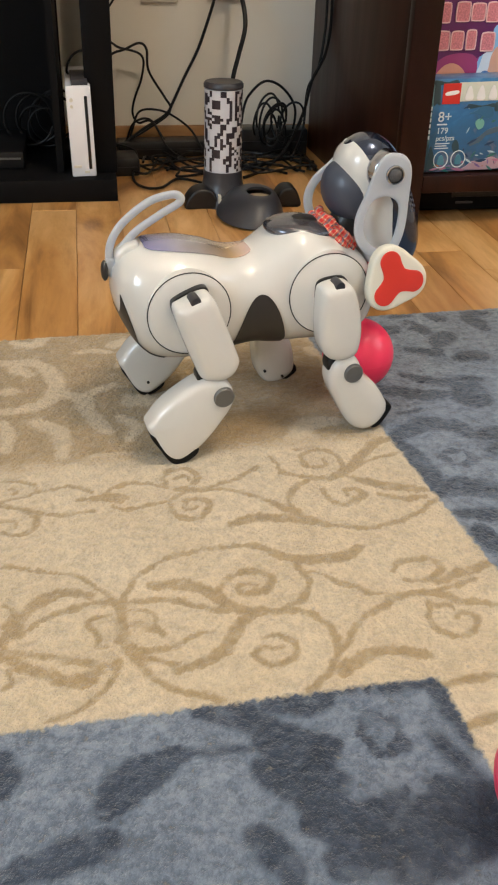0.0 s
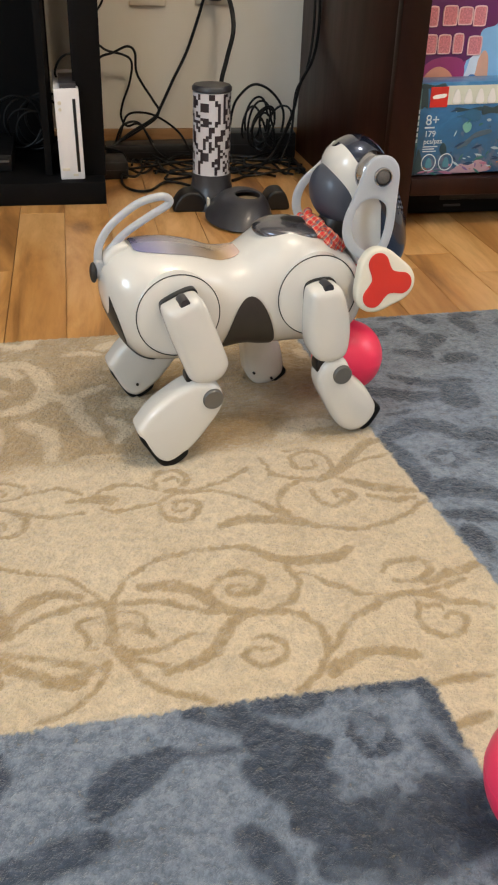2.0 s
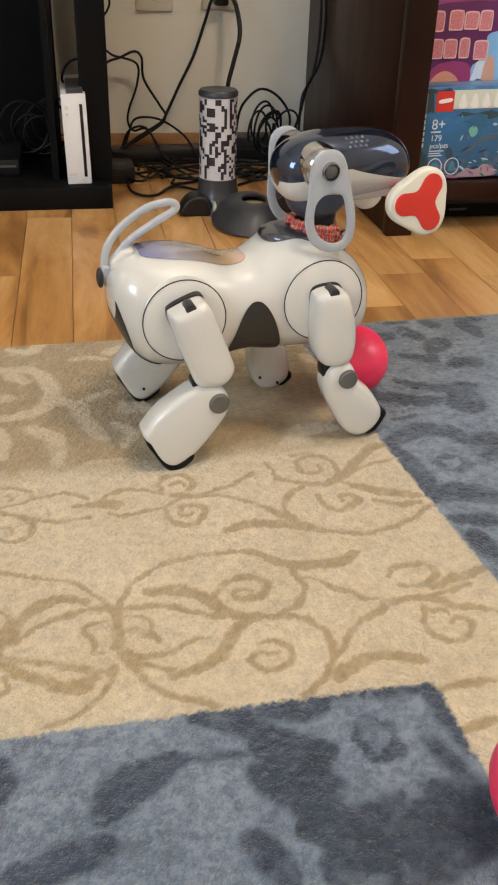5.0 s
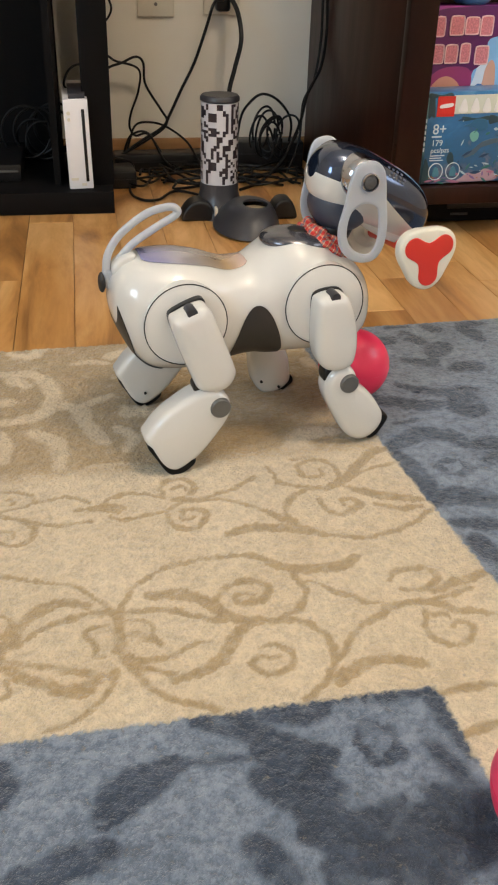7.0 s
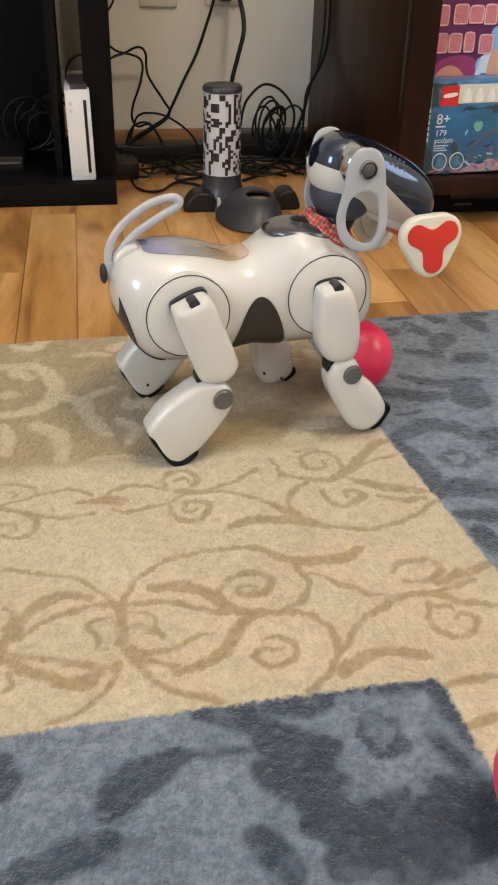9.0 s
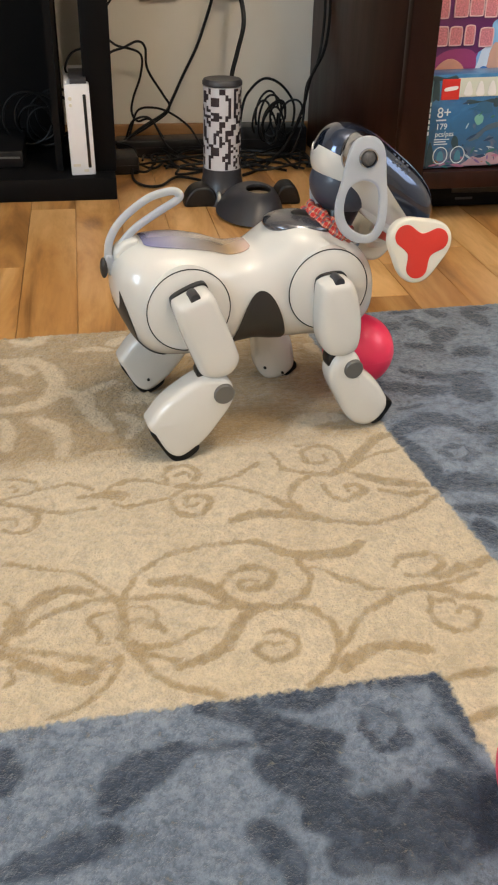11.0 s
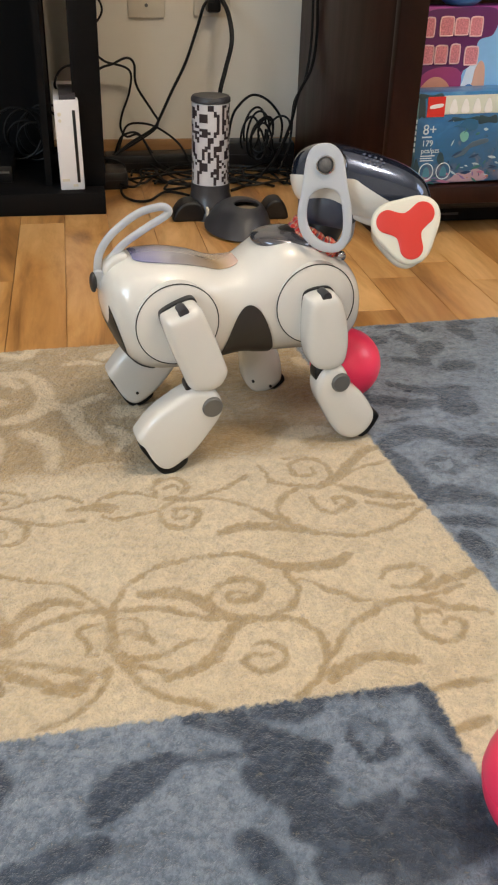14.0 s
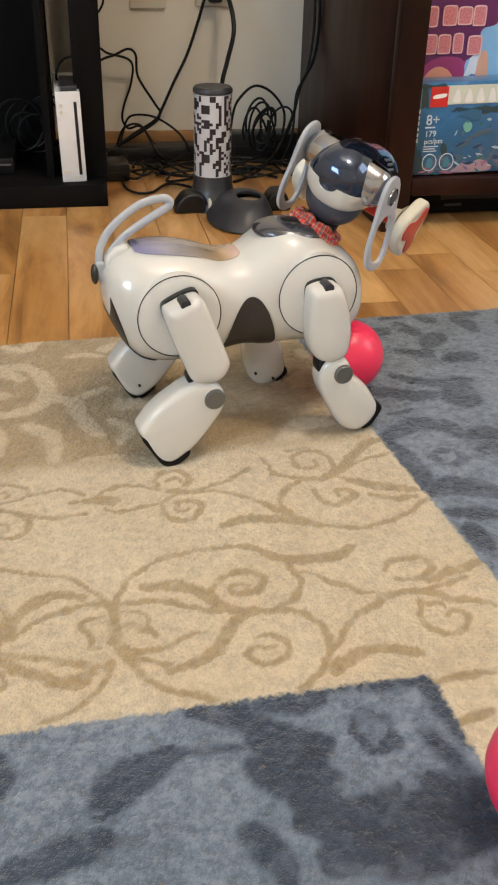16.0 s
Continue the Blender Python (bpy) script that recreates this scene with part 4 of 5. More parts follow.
    spirals = (
        (2.1, [(-122, 106), (-117, 117), (-109, 125), (-98, 128), (-86, 123), (-82, 113), (-87, 105), (-98, 102), (-107, 107), (-104, 113), (-95, 111)]),
        (1.9, [(-102, 83), (-88, 82), (-75, 84), (-65, 91), (-57, 105), (-57, 120), (-61, 133)]),
        (2.0, [(-78, 82), (-62, 70), (-55, 59), (-54, 45), (-58, 29), (-66, 18), (-78, 10), (-85, 4)]),
        (1.7, [(-101, 46), (-106, 48), (-111, 42), (-106, 33), (-93, 32), (-83, 39), (-82, 50), (-90, 57), (-101, 56)]),
        (1.1, [(-99, 44), (-90, 46)]),
    )
    side_vines = (
        (2.1, [(-57, 33), (-46, 43), (-37, 56), (-27, 64), (-12, 70), (-1, 78), (13, 80), (30, 79), (45, 82), (65, 88)]),
        (1.4, [(-60, 124), (-46, 113), (-35, 104), (-25, 96), (-15, 87), (0, 81)]),
        (2.2, [(12, 107), (20, 117), (32, 118), (44, 113), (44, 100), (31, 93), (16, 94)]),
        (2.6, [(29, 78), (43, 69), (58, 63), (72, 54)]),
        (2.0, [(23, 68), (17, 54), (20, 41), (29, 33), (42, 37), (50, 46), (45, 54), (35, 51)]),
        (1.6, [(26, 64), (37, 64), (39, 59)]),
    )
    broad_leaves = (
        (3.5, [(-72, 146), (-61, 137), (-45, 132), (-27, 130), (-15, 133), (-5, 141)]),
        (3.4, [(-273, 82), (-267, 95), (-260, 108), (-250, 119), (-238, 127), (-226, 127), (-214, 121)]),
        (3.1, [(-273, 72), (-258, 59), (-244, 48), (-234, 41), (-220, 41), (-212, 45)]),
        (3.5, [(-169, 123), (-154, 122), (-138, 116), (-126, 105), (-118, 92), (-108, 85), (-98, 82)]),
        (3.0, [(-163, 39), (-151, 39), (-139, 44), (-128, 51), (-120, 63), (-112, 73), (-102, 80)]),
        (3.2, [(-59, 15), (-49, 22), (-35, 29), (-19, 30), (-5, 23), (2, 19)]),
        (2.9, [(39, 89), (54, 94), (70, 99), (87, 102)]),
        (2.1, [(0, -6), (10, -7), (30, -6), (45, -7)]),
        (2.6, [(0, -42), (14, -39), (26, -38)]),
    )
    for group in (upper_scrolls, long_vines, far_curls, far_leaves, mid_vines, heart_scrolls, spirals, side_vines, broad_leaves):
        for w, s in group:
            stroke(scroll, s, w * 0.00168, True, 0.0032, 0.78)
    for u, v, r, t, h in ((-350, 250, 30, 1, 1), (-340, 120, 28, 3, -1), (-420, 180, 34, 2, 1)):
        spiral(u / 1000, v / 1000, r / 1000, t, 0.0040, h)
    # far band: broad pale scrolls on a tan ground
    pale_far = (
        (4.7, [(-267, 564), (-248, 553), (-233, 569), (-222, 581)]),
        (3.2, [(-201, 526), (-182, 528), (-166, 523)]),
        (5.4, [(-160, 538), (-146, 546), (-142, 523), (-154, 503)]),
        (5.6, [(-278, 513), (-261, 508), (-243, 505), (-229, 482), (-225, 448), (-234, 419), (-250, 408), (-277, 405)]),
        (5.1, [(-266, 499), (-252, 479)]),
        (4.6, [(-277, 445), (-267, 447)]),
    )
    pale_near = (
        (5.1, [(-225, 440), (-214, 430), (-201, 420), (-197, 395), (-190, 372), (-180, 351)]),
        (3.6, [(-201, 420), (-186, 433), (-167, 445)]),
        (5.1, [(-244, 378), (-228, 362), (-221, 340), (-225, 315)]),
        (4.2, [(-277, 382), (-271, 359), (-273, 333)]),
        (3.5, [(-155, 415), (-144, 401), (-132, 399)]),
        (4.3, [(-165, 375), (-155, 354), (-163, 333)]),
        (2.6, [(-198, 308), (-183, 308), (-165, 308)]),
    )
    for w, s in pale_far + pale_near:
        stroke(scroll, s, w * 0.0017, True, 0.007, 0.75)
    for s in ([(-155, 403), (-144, 405), (-131, 399)], [(-17, 304), (8, 332), (36, 332)], [(54, 493), (60, 484), (71, 489)], [(-110, 520), (-70, 500), (-40, 530), (0, 545)], [(-380, 400), (-340, 440), (-330, 500)]):
        stroke(scroll, s, 0.0115, True, 0.007)

    # far band: darker ground with pale scrolls
    band = np.clip((V - 0.285) / 0.03, 0, 1) * np.clip((0.075 - U) / 0.02, 0, 1)
    scroll[:] = scroll * (1 - band) + band * (1.0 - 0.90 * scroll)

    far_blooms = (
        (5.0, [(143, 530), (155, 526), (170, 534)]),
        (4.6, [(189, 546), (197, 529), (202, 514)]),
        (2.4, [(179, 565), (204, 566)]),
        (4.3, [(225, 564), (237, 547)]),
        (5.1, [(270, 553), (273, 534), (274, 516)]),
        (2.8, [(270, 564), (302, 559)]),
        (5.6, [(202, 485), (214, 497), (227, 506)]),
        (2.6, [(196, 475), (198, 462)]),
        (3.6, [(164, 476), (177, 466), (194, 455)]),
        (5.4, [(213, 443), (230, 448), (242, 446)]),
        (3.8, [(135, 417), (151, 402), (172, 392), (193, 395), (212, 392)]),
        (4.7, [(93, 389), (117, 380), (138, 368), (161, 369)]),
        (8.0, [(192, 382), (187, 360), (183, 343)]),
        (1.6, [(102, 335), (126, 338)]),
    )
    bloom_ground = (
        (5.6, [(83, 295), (115, 311), (142, 306), (154, 285)]),
        (5.6, [(161, 285), (190, 282)]),
        (5.8, [(75, 284), (85, 252), (87, 214)]),
        (6.1, [(77, 200), (103, 204), (127, 200), (142, 186)]),
        (4.0, [(89, 168), (110, 164), (127, 155)]),
        (4.6, [(96, 143), (99, 118)]),
        (4.2, [(160, 254), (179, 259)]),
    )
    near_leaves = (
        (8.8, [(-214, -58), (-206, -46), (-194, -39), (-173, -30)]),
        (1.7, [(-180, -31), (-161, -30), (-143, -31), (-128, -32)]),
        (6.7, [(-269, -88), (-248, -85), (-234, -81), (-214, -77)]),
        (4.7, [(-272, -11), (-270, -26), (-272, -38)]),
        (7.1, [(-155, 5), (-137, -3), (-122, -12), (-114, -23)]),
        (5.7, [(-112, -1), (-95, -6), (-74, -4)]),
        (9.6, [(-118, -27), (-104, -37), (-86, -43)]),
        (10.2, [(-123, -48), (-105, -55), (-88, -65)]),
        (6.5, [(-117, -63), (-104, -74), (-89, -80)]),
        (6.8, [(-141, -89), (-132, -102), (-126, -118)]),
    )
    near_ground = (
        (3.7, [(-81, 0), (-49, -1), (-27, -2), (-1, -5)]),
        (5.6, [(-3, -4), (-1, -32), (1, -56)]),
        (10.7, [(-105, -87), (-81, -94), (-54, -91), (-26, -87), (0, -90)]),
        (12.0, [(-97, -113), (-63, -115), (-40, -113), (-10, -111)]),
        (3.8, [(-23, -36), (-16, -57), (-6, -81)]),
    )
    for group, k in ((far_blooms, 0.00270), (bloom_ground, 0.00245), (near_leaves, 0.00165), (near_ground, 0.00165)):
        for w, s in group:
            stroke(bloom, s, w * k, True, 0.008, 0.55)

    def flower(u, v, r, n, turn):
        """A pale rayed bloom with a dark ring round its pale heart, on the dark ground."""
        d, th = np.hypot(U - u, V - v) / r + drift(110, 0.10) + drift(200, 0.10), np.arctan2(V - v, U - u)
        reach = 1.95 - 0.35 * np.sin(th - 0.3) + 0.25 * np.cos(n * th + turn) + drift(70, 0.45)
        ray = np.clip((reach - d) / 0.5, 0, 1) * np.clip(0.62 + 0.38 * np.cos(2 * n * th + turn) + drift(150, 0.5), 0, 1)
        bloom[:] = bloom * (1 - 0.85 * ray)
        ring = np.clip((1.0 + drift(80, 0.08) - d) / 0.16, 0, 1) * (1 - 0.85 * np.clip((0.46 + drift(80, 0.05) - d) / 0.14, 0, 1))
        bloom[:] = np.maximum(bloom, (0.85 + drift(200, 0.15)) * ring)

    flower(-0.050, -0.037, 0.0180, 9, 0.3)
    flower(0.125, 0.2485, 0.0185, 8, 0.1)
    for _ in range(34):
        u, v = rs.uniform(-0.6, 0.64), rs.uniform(-0.5, 0.57)
        if (u < -0.32 and v < -0.01) or v < -0.16 or u > 0.30:
            a = rs.uniform(0, 6.28)
            stroke(bloom, [(1000 * u, 1000 * v), (1000 * u + 22 * math.cos(a), 1000 * v + 22 * math.sin(a)), (1000 * u + 40 * math.cos(a + 0.5), 1000 * v + 40 * math.sin(a + 0.5))], 0.012, True, 0.006)
    bloom *= np.clip(0.90 + drift(60, 0.10) + drift(110, 0.17) + drift(220, 0.17), 0, 1)
    scroll *= np.clip(0.90 + drift(120, 0.16) + drift(260, 0.12), 0, 1)
    U, V = U0, V0
    edge = np.clip(np.minimum.reduce([U - us[0], us[-1] - U, V - vs[0], vs[-1] - V]) / 0.006, 0, 1)
    Z = 0.0015 + 0.0080 * np.sqrt(edge) + rs.normal(0, 0.00055, U.shape) - 0.0007 * scroll * (1 - blue)
    ny, nx = U.shape
    co = np.stack([U, V + rs.normal(0, 0.0005, U.shape), Z], -1).reshape(-1, 3)
    idx = np.arange(nx * ny).reshape(ny, nx)
    faces = np.stack([idx[:-1, :-1], idx[:-1, 1:], idx[1:, 1:], idx[1:, :-1]], -1).reshape(-1, 4)
    me = bpy.data.meshes.new("rug")
    me.vertices.add(len(co))
    me.vertices.foreach_set("co", co.ravel())
    me.loops.add(faces.size)
    me.loops.foreach_set("vertex_index", faces.ravel())
    me.polygons.add(len(faces))
    me.polygons.foreach_set("loop_start", np.arange(0, faces.size, 4))
    me.polygons.foreach_set("loop_total", np.full(len(faces), 4))
    me.update(calc_edges=True)
    me.polygons.foreach_set("use_smooth", np.ones(len(faces), bool))
    at = me.color_attributes.new("dye", "FLOAT_COLOR", "POINT")
    at.data.foreach_set("color", np.stack([blue, scroll, bloom, np.ones_like(U)], -1).astype(np.float32).ravel())
    me.materials.append(M_RUG)
    ob = new("rug", me)
    ob.matrix_basis = RUG_M
    tagged(ob, "cut-pile rug with beige scrollwork and slate-blue floral blocks", "rug")


rug()


# ---- balls ----
def ball(x, y, r, label):
    ob = empty("ball", pose(x, y, 0.0095), label=label, category="ball", group="pink balls on the rug")
    part("shell", ball_mesh(r, 1, 1, 1, (0, 0, r), 48, 32), M_BALL, ob)
    part("seam", tube([((r - 0.0001) * math.cos(a), (r - 0.0001) * math.sin(a), r) for a in np.linspace(0, 6.283, 24, endpoint=False)], 0.0003, 64, 6, True), M_BALL, ob)


ball(0.1185, 0.003, 0.036, "matt hot-pink plastic ball beside the robot dog's front leg")
ball(0.088, -0.519, 0.0395, "matt hot-pink plastic ball on the slate-blue part of the rug")


# ---- robot dog ----
DOG_M = pose(0.0094, -0.0349, 0, 0, 0, 8.0)
BODY = [(-137, 150, 5, 5), (-134.5, 150, 17, 22), (-128, 147, 30, 34), (-118, 141, 42, 43), (-104, 136.5, 50, 48), (-80, 134.5, 52, 51), (-56, 133, 49, 49), (-34, 132, 43, 45.5), (-14, 133.5, 42.5, 44),
        (2, 137.5, 49, 45), (18, 142, 54.5, 47), (34, 142.5, 55, 48.5), (55, 138, 51, 48.5), (74, 133, 44, 46), (87, 131, 37, 41), (95.5, 130, 28, 33), (100.5, 129, 16, 20), (102.5, 129, 4, 5)]


def body_at(x):
    b = np.array(BODY)
    return [np.interp(x, b[:, 0], b[:, k]) for k in (1, 2, 3)]


def angle_at(x, z, n=2.4):
    """The angle on the section at x (mm) at which the skin is z (mm) high, on the right-hand side."""
    zc, hz, hy = body_at(x)
    s = max(-1, min(1, (z - zc) / hz))
    return math.asin(math.copysign(abs(s) ** (n / 2), s))


def patch(top, x0, x1, inset, grow, thick, samples=30, seg=40, upper=False):
    """A panel that follows the body's skin: from the belly up to top(x), or, upper, from top(x) over the back."""
    b = np.array(BODY, float)
    bm = bmesh.new()
    loops = []
    full = spline(b, 400, False)
    for x in np.linspace(x0, x1, samples):
        zc, hz, hy = (np.interp(x, full[:, 0], full[:, k]) for k in (1, 2, 3))
        s = max(-0.999, min(0.999, (top(x) - zc) / hz))
        a = math.asin(math.copysign(abs(s) ** 1.2, s))
        rng = np.linspace(a, math.pi - a, seg) if upper else np.linspace(-math.pi - a, a, seg)
        ring = []
        for q in rng:
            c, sn = math.cos(q), math.sin(q)
            ring.append((x / 1000, (hy + grow) * math.copysign(abs(c) ** (2 / 2.4), c) / 1000, (zc + (hz + grow) * math.copysign(abs(sn) ** (2 / 2.4), sn)) / 1000))
        loops.append(ring)
    rings(bm, loops, cap=False, closed=False)
    return thicken(bm, -thick / 1000)


def hind_leg(dog, side):
    s = side
    th = [(-98, 150), (-92, 156), (-74, 163), (-66, 160), (-58, 143), (-46, 112), (-43, 99), (-50, 88), (-62, 85), (-75, 88), (-82, 102), (-92, 128)]
    sh = [(-76, 87), (-98, 75), (-112, 64), (-120, 54), (-124, 47.5), (-121, 40), (-111, 21), (-102, 12.5), (-92, 12.5), (-75, 25), (-60, 43), (-48, 62), (-49, 77), (-58, 86)]
    y = lambda a, b: (min(a * s, b * s), max(a * s, b * s))
    leg = part("thigh", pillow(th, *y(53, 82), 9, 44, dome=1.2), M_WHITE, dog, "glossy white upper leg shell")
    part("joint_gap", pillow([(-97.5, 150), (-92, 157), (-73, 164.3), (-66, 161), (-67, 146), (-90, 134)], *y(52, 60), 1, 36), M_BLACK, leg, "black joint gap")
    part("hub", lathe([(0, -0.003), (0.0040, -0.003), (0.0045, -0.002), (0.0045, 0.011), (0, 0.011)], 24, "Y"), M_DARKP, leg, m=pose(-0.0815, s * 0.0762, 0.1590, 0, 0, 180 if s > 0 else 0))
    shank = part("shank", pillow(sh, *y(52, 80), 7, 72, dome=2.0), M_WHITE, dog, "glossy white lower leg shell")
    part("knee_cap", lathe([(0, -0.0035), (0.0080, -0.0035), (0.0092, -0.002), (0.0092, 0.0035), (0, 0.0035)], 28, "Y"), M_GREYM, shank, "round grey knee cap", m=pose(-0.058, s * 0.0795, 0.0715))
    part("knee_fork", pillow([(-79, 92), (-70, 95), (-63, 84), (-67, 77), (-77, 81)], *y(57, 73), 3, 24), M_BLACK, shank)
    part("foot_pad", pillow([(-122, 40), (-115.5, 28), (-104, 10.4), (-92, 9.0), (-80, 17.5), (-82, 24), (-100, 22), (-116, 40)], *y(55, 79), 3, 36), M_RUBBER, shank, "black rubber foot pad")
    part("screw_hole", lathe([(0, -0.001), (0.0014, -0.001), (0.0014, 0.001), (0, 0.001)], 10, "Y"), M_BLACK, shank, m=pose(-0.097, s * 0.0507, 0.026))


def fore_leg(dog, side, swing):
    s = side
    up = [(30.5, 150), (34.5, 157), (46, 159.5), (57, 158), (64, 147), (69.5, 127), (71, 108), (68.5, 94), (62, 89), (51, 87.5), (41, 91), (34, 101), (30.5, 118)]
    fo = [(66, 90), (73, 82), (77, 71), (91, 58), (103.5, 39), (105.5, 29), (98, 17.5), (87, 11.5), (77, 13), (66, 22), (54, 43), (46, 59), (43.5, 72), (47, 84), (56, 90)]
    c, sn = math.cos(radians(swing)), math.sin(radians(swing))

    def turn(pts):
        return [(47 + (x - 47) * c + (z - 144) * sn, 144 - (x - 47) * sn + (z - 144) * c) for x, z in pts]

    y = lambda a, b: (min(a * s, b * s), max(a * s, b * s))
    off = 0 if s < 0 else 6
    leg = part("upper_foreleg", pillow(turn(up), *y(47 + off, 75 + off), 9, 46, dome=1.2), M_WHITE, dog, "glossy white upper leg shell")
    part("joint_gap", pillow(turn([(31, 150), (34, 158), (46, 161), (57, 159.5), (62, 150), (50, 144), (33.5, 136)]), *y(46 + off, 54 + off), 1, 36), M_BLACK, leg, "black joint gap")
    hx, hz = turn([(45, 162.0)])[0]
    part("hub", lathe([(0, -0.003), (0.0040, -0.003), (0.0045, -0.002), (0.0045, 0.011), (0, 0.011)], 24, "Y"), M_DARKP, leg, m=pose(hx / 1000 + 0.001, s * (0.0695 + off / 1000), hz / 1000 - 0.0040, 0, 0, 180 if s > 0 else 0))
    arm = part("forearm", pillow(turn(fo), *y(45 + off, 72 + off), 8, 64, dome=2.0), M_WHITE, dog, "glossy white lower leg shell")
    kx, kz = turn([(65, 75)])[0]
    part("knee_cap", lathe([(0, -0.0035), (0.0078, -0.0035), (0.0090, -0.002), (0.0090, 0.0035), (0, 0.0035)], 28, "Y"), M_GREYM, arm, "round grey knee cap", m=pose(kx / 1000, s * (0.0718 + off / 1000), kz / 1000))
    part("knee_fork", pillow(turn([(44, 88), (54, 92), (60, 84), (54, 74), (44, 76)]), *y(50 + off, 66 + off), 3, 24), M_BLACK, arm)
    part("foot_pad", pillow(turn([(90, 13), (99, 14), (109, 29), (108.5, 35), (103, 37), (94, 25)]), *y(48 + off, 70 + off), 3, 30), M_RUBBER, arm, "black rubber foot pad")
    for dx in (-9, 12):
        qx, qz = turn([(82 + dx, 24)])[0]
        part("screw_hole", lathe([(0, -0.001), (0.0014, -0.001), (0.0014, 0.001), (0, 0.001)], 10, "Y"), M_BLACK, arm, m=pose(qx / 1000, s * (0.0437 + off / 1000), qz / 1000))


def robot_dog():
    dog = empty("robot_dog", DOG_M, label="glossy white robot dog with dark blue face, standing on the rug", category="robot dog")
    body = part("body", superloft(BODY, 64, 2.4, samples=90), M_WHITE, dog, "glossy pearl-white shell body")
    arch = lambda x: 146 - (46 * abs((x + 14) / 24) ** 2.1 if x < -14 else 46 * abs((x + 14) / 26) ** 2.1)
    part("belly_panel", patch(arch, -37.5, 11.5, 0, 0.6, 0.5, 40), M_BELLY, body, "matt dark brown belly panel")
    rear = lambda x: 152 - (x + 133.5) * 3.3 if x < -118 else 100.8 - (x + 118) * 0.62
    part("rear_panel", patch(rear, -133.2, -86, 0, 0.5, 0.5, 34), M_BELLY, body, "dark panel under the rump")
    fine = spline(np.array(BODY, float), 400, False)
    crown = lambda x: np.interp(x, fine[:, 0], fine[:, 1] + fine[:, 2])
    back = lambda x: crown(x) - 0.4 - 3.5 * math.sqrt(max(0, 1 - ((x + 62) / 47.5) ** 2)) * (1.15 if x < -80 else 1.15 - 0.006 * (x + 80))
    part("back_panel", patch(back, -109, -15, 0, 0.6, 0.5, 40, 30, True), M_PANEL, body, "iridescent silver-lilac back panel")
    part("neck_plate", ball_mesh(0.001, 34, 28, 11, (0, 0, 0), 48, 24), M_NECKP, body, "smoky grey gloss plate round the neck", m=pose(0.0345, 0, 0.1882, 0, 5, 0))
    part("neck_well", ball_mesh(0.001, 13, 9, 1.8, (0, 0, 0), 32, 14), M_BLACK, body, "black well in the neck plate", m=pose(0.0375, -0.004, 0.1980, 4, 6, 0))
    for s in (-1, 1):
        for x, z, r, w in ((-80, 138, 35.5, 54.0), (46, 143, 36, 51.5)):
            part("leg_disc", lathe([(0.0, 0.0032), (r * 0.0005, 0.0028), (r * 0.0009, 0.0012), (r * 0.001, -0.0006), (r * 0.001, -0.02), (0, -0.02)], 56, "Y"), M_WHITE, body, "round white joint cover", m=pose(x / 1000, s * (w - 2.6) / 1000, z / 1000, 0, 0, 0 if s > 0 else 180))
            part("disc_groove", tube([(r * 1.012 * math.cos(a) / 1000, 0, r * 1.012 * math.sin(a) / 1000) for a in np.linspace(0, 6.283, 40, endpoint=False)], 0.00048, 72, 6, True), M_BLACK, body, m=pose(x / 1000, s * (w - 3.2) / 1000, z / 1000))
    for s in (-1, 1):
        hind_leg(dog, s)
    fore_leg(dog, -1, 0)
    fore_leg(dog, 1, 23)
    # tail: a looped translucent band on a dark stub
    tail_o = [(-137, 168), (-135, 186), (-124, 203), (-102, 219), (-84, 224), (-76, 223), (-75, 217.5), (-92, 208), (-113, 195), (-126, 181), (-132, 167)]
    part("tail", tube([(x / 1000, 0, z / 1000) for x, z in tail_o], 0.0035, 110, 12, False, 0.7, None, (0, 1, 0)), M_SILI, dog, "looped milky translucent tail")
    part("tail_root", pillow([(-140.5, 170), (-138, 175), (-131, 172), (-128, 163), (-131, 156), (-138, 158)], -4.5, 4.5, 2.5, 26), M_SILI, dog)
    part("tail_stub", ball_mesh(0.006, 0.55, 0.9, 1.5, (-0.1415, -0.002, 0.164), 20, 14), M_BELLY, dog, "dark tail end cap")
    part("tail_socket", pillow([(-133, 176), (-124, 186), (-112, 187), (-118, 172), (-128, 160)], -9, 9, 4, 26), M_WHITE, dog)
    # neck with cloth collar
    neck = part("neck", tube([(0.009, 0, -0.012), (0.010, 0, 0.02), (0.008, 0, 0.05), (0.004, 0, 0.076)], [0.018, 0.0165, 0.0155, 0.016], 14, 24), M_BLACK, dog, "dark neck column")
    cloth = bmesh.new()
    for k, (rad, lift, thick) in enumerate(((0.0205, 0.0, 0.0042), (0.0225, -0.0050, 0.0036))):
        ring = []
        for a in np.linspace(0, 6.283, 44, endpoint=False):
            ruck = 0.0014 * math.sin(9 * a + k) + 0.0010 * math.sin(17 * a + 2 * k)
            ring.append(((rad + ruck) * math.cos(a), (rad + ruck) * math.sin(a), lift + 0.0016 * math.sin(7 * a + 1.3 * k) + 0.0012 * math.sin(13 * a)))
        tube(ring, 0.0038, 132, 12, True, thick / 0.0038, cloth, (0, 0, 1))
    collar = part("collar", cloth, M_TARTAN, neck, "rumpled red tartan cloth collar", m=pose(0.005, 0, 0.0375))
    bow = bmesh.new()
    for a in (0, 165):
        pillow([(0, 0), (4, 4.5), (9, 6), (11, 1), (9, -4.5), (4, -3)], -2.2, 2.2, 1.8, 30, bow, dome=1.5)
        bmesh.ops.rotate(bow, verts=bow.verts[:], cent=(0, 0, 0), matrix=Matrix.Rotation(radians(a), 3, "Y"))
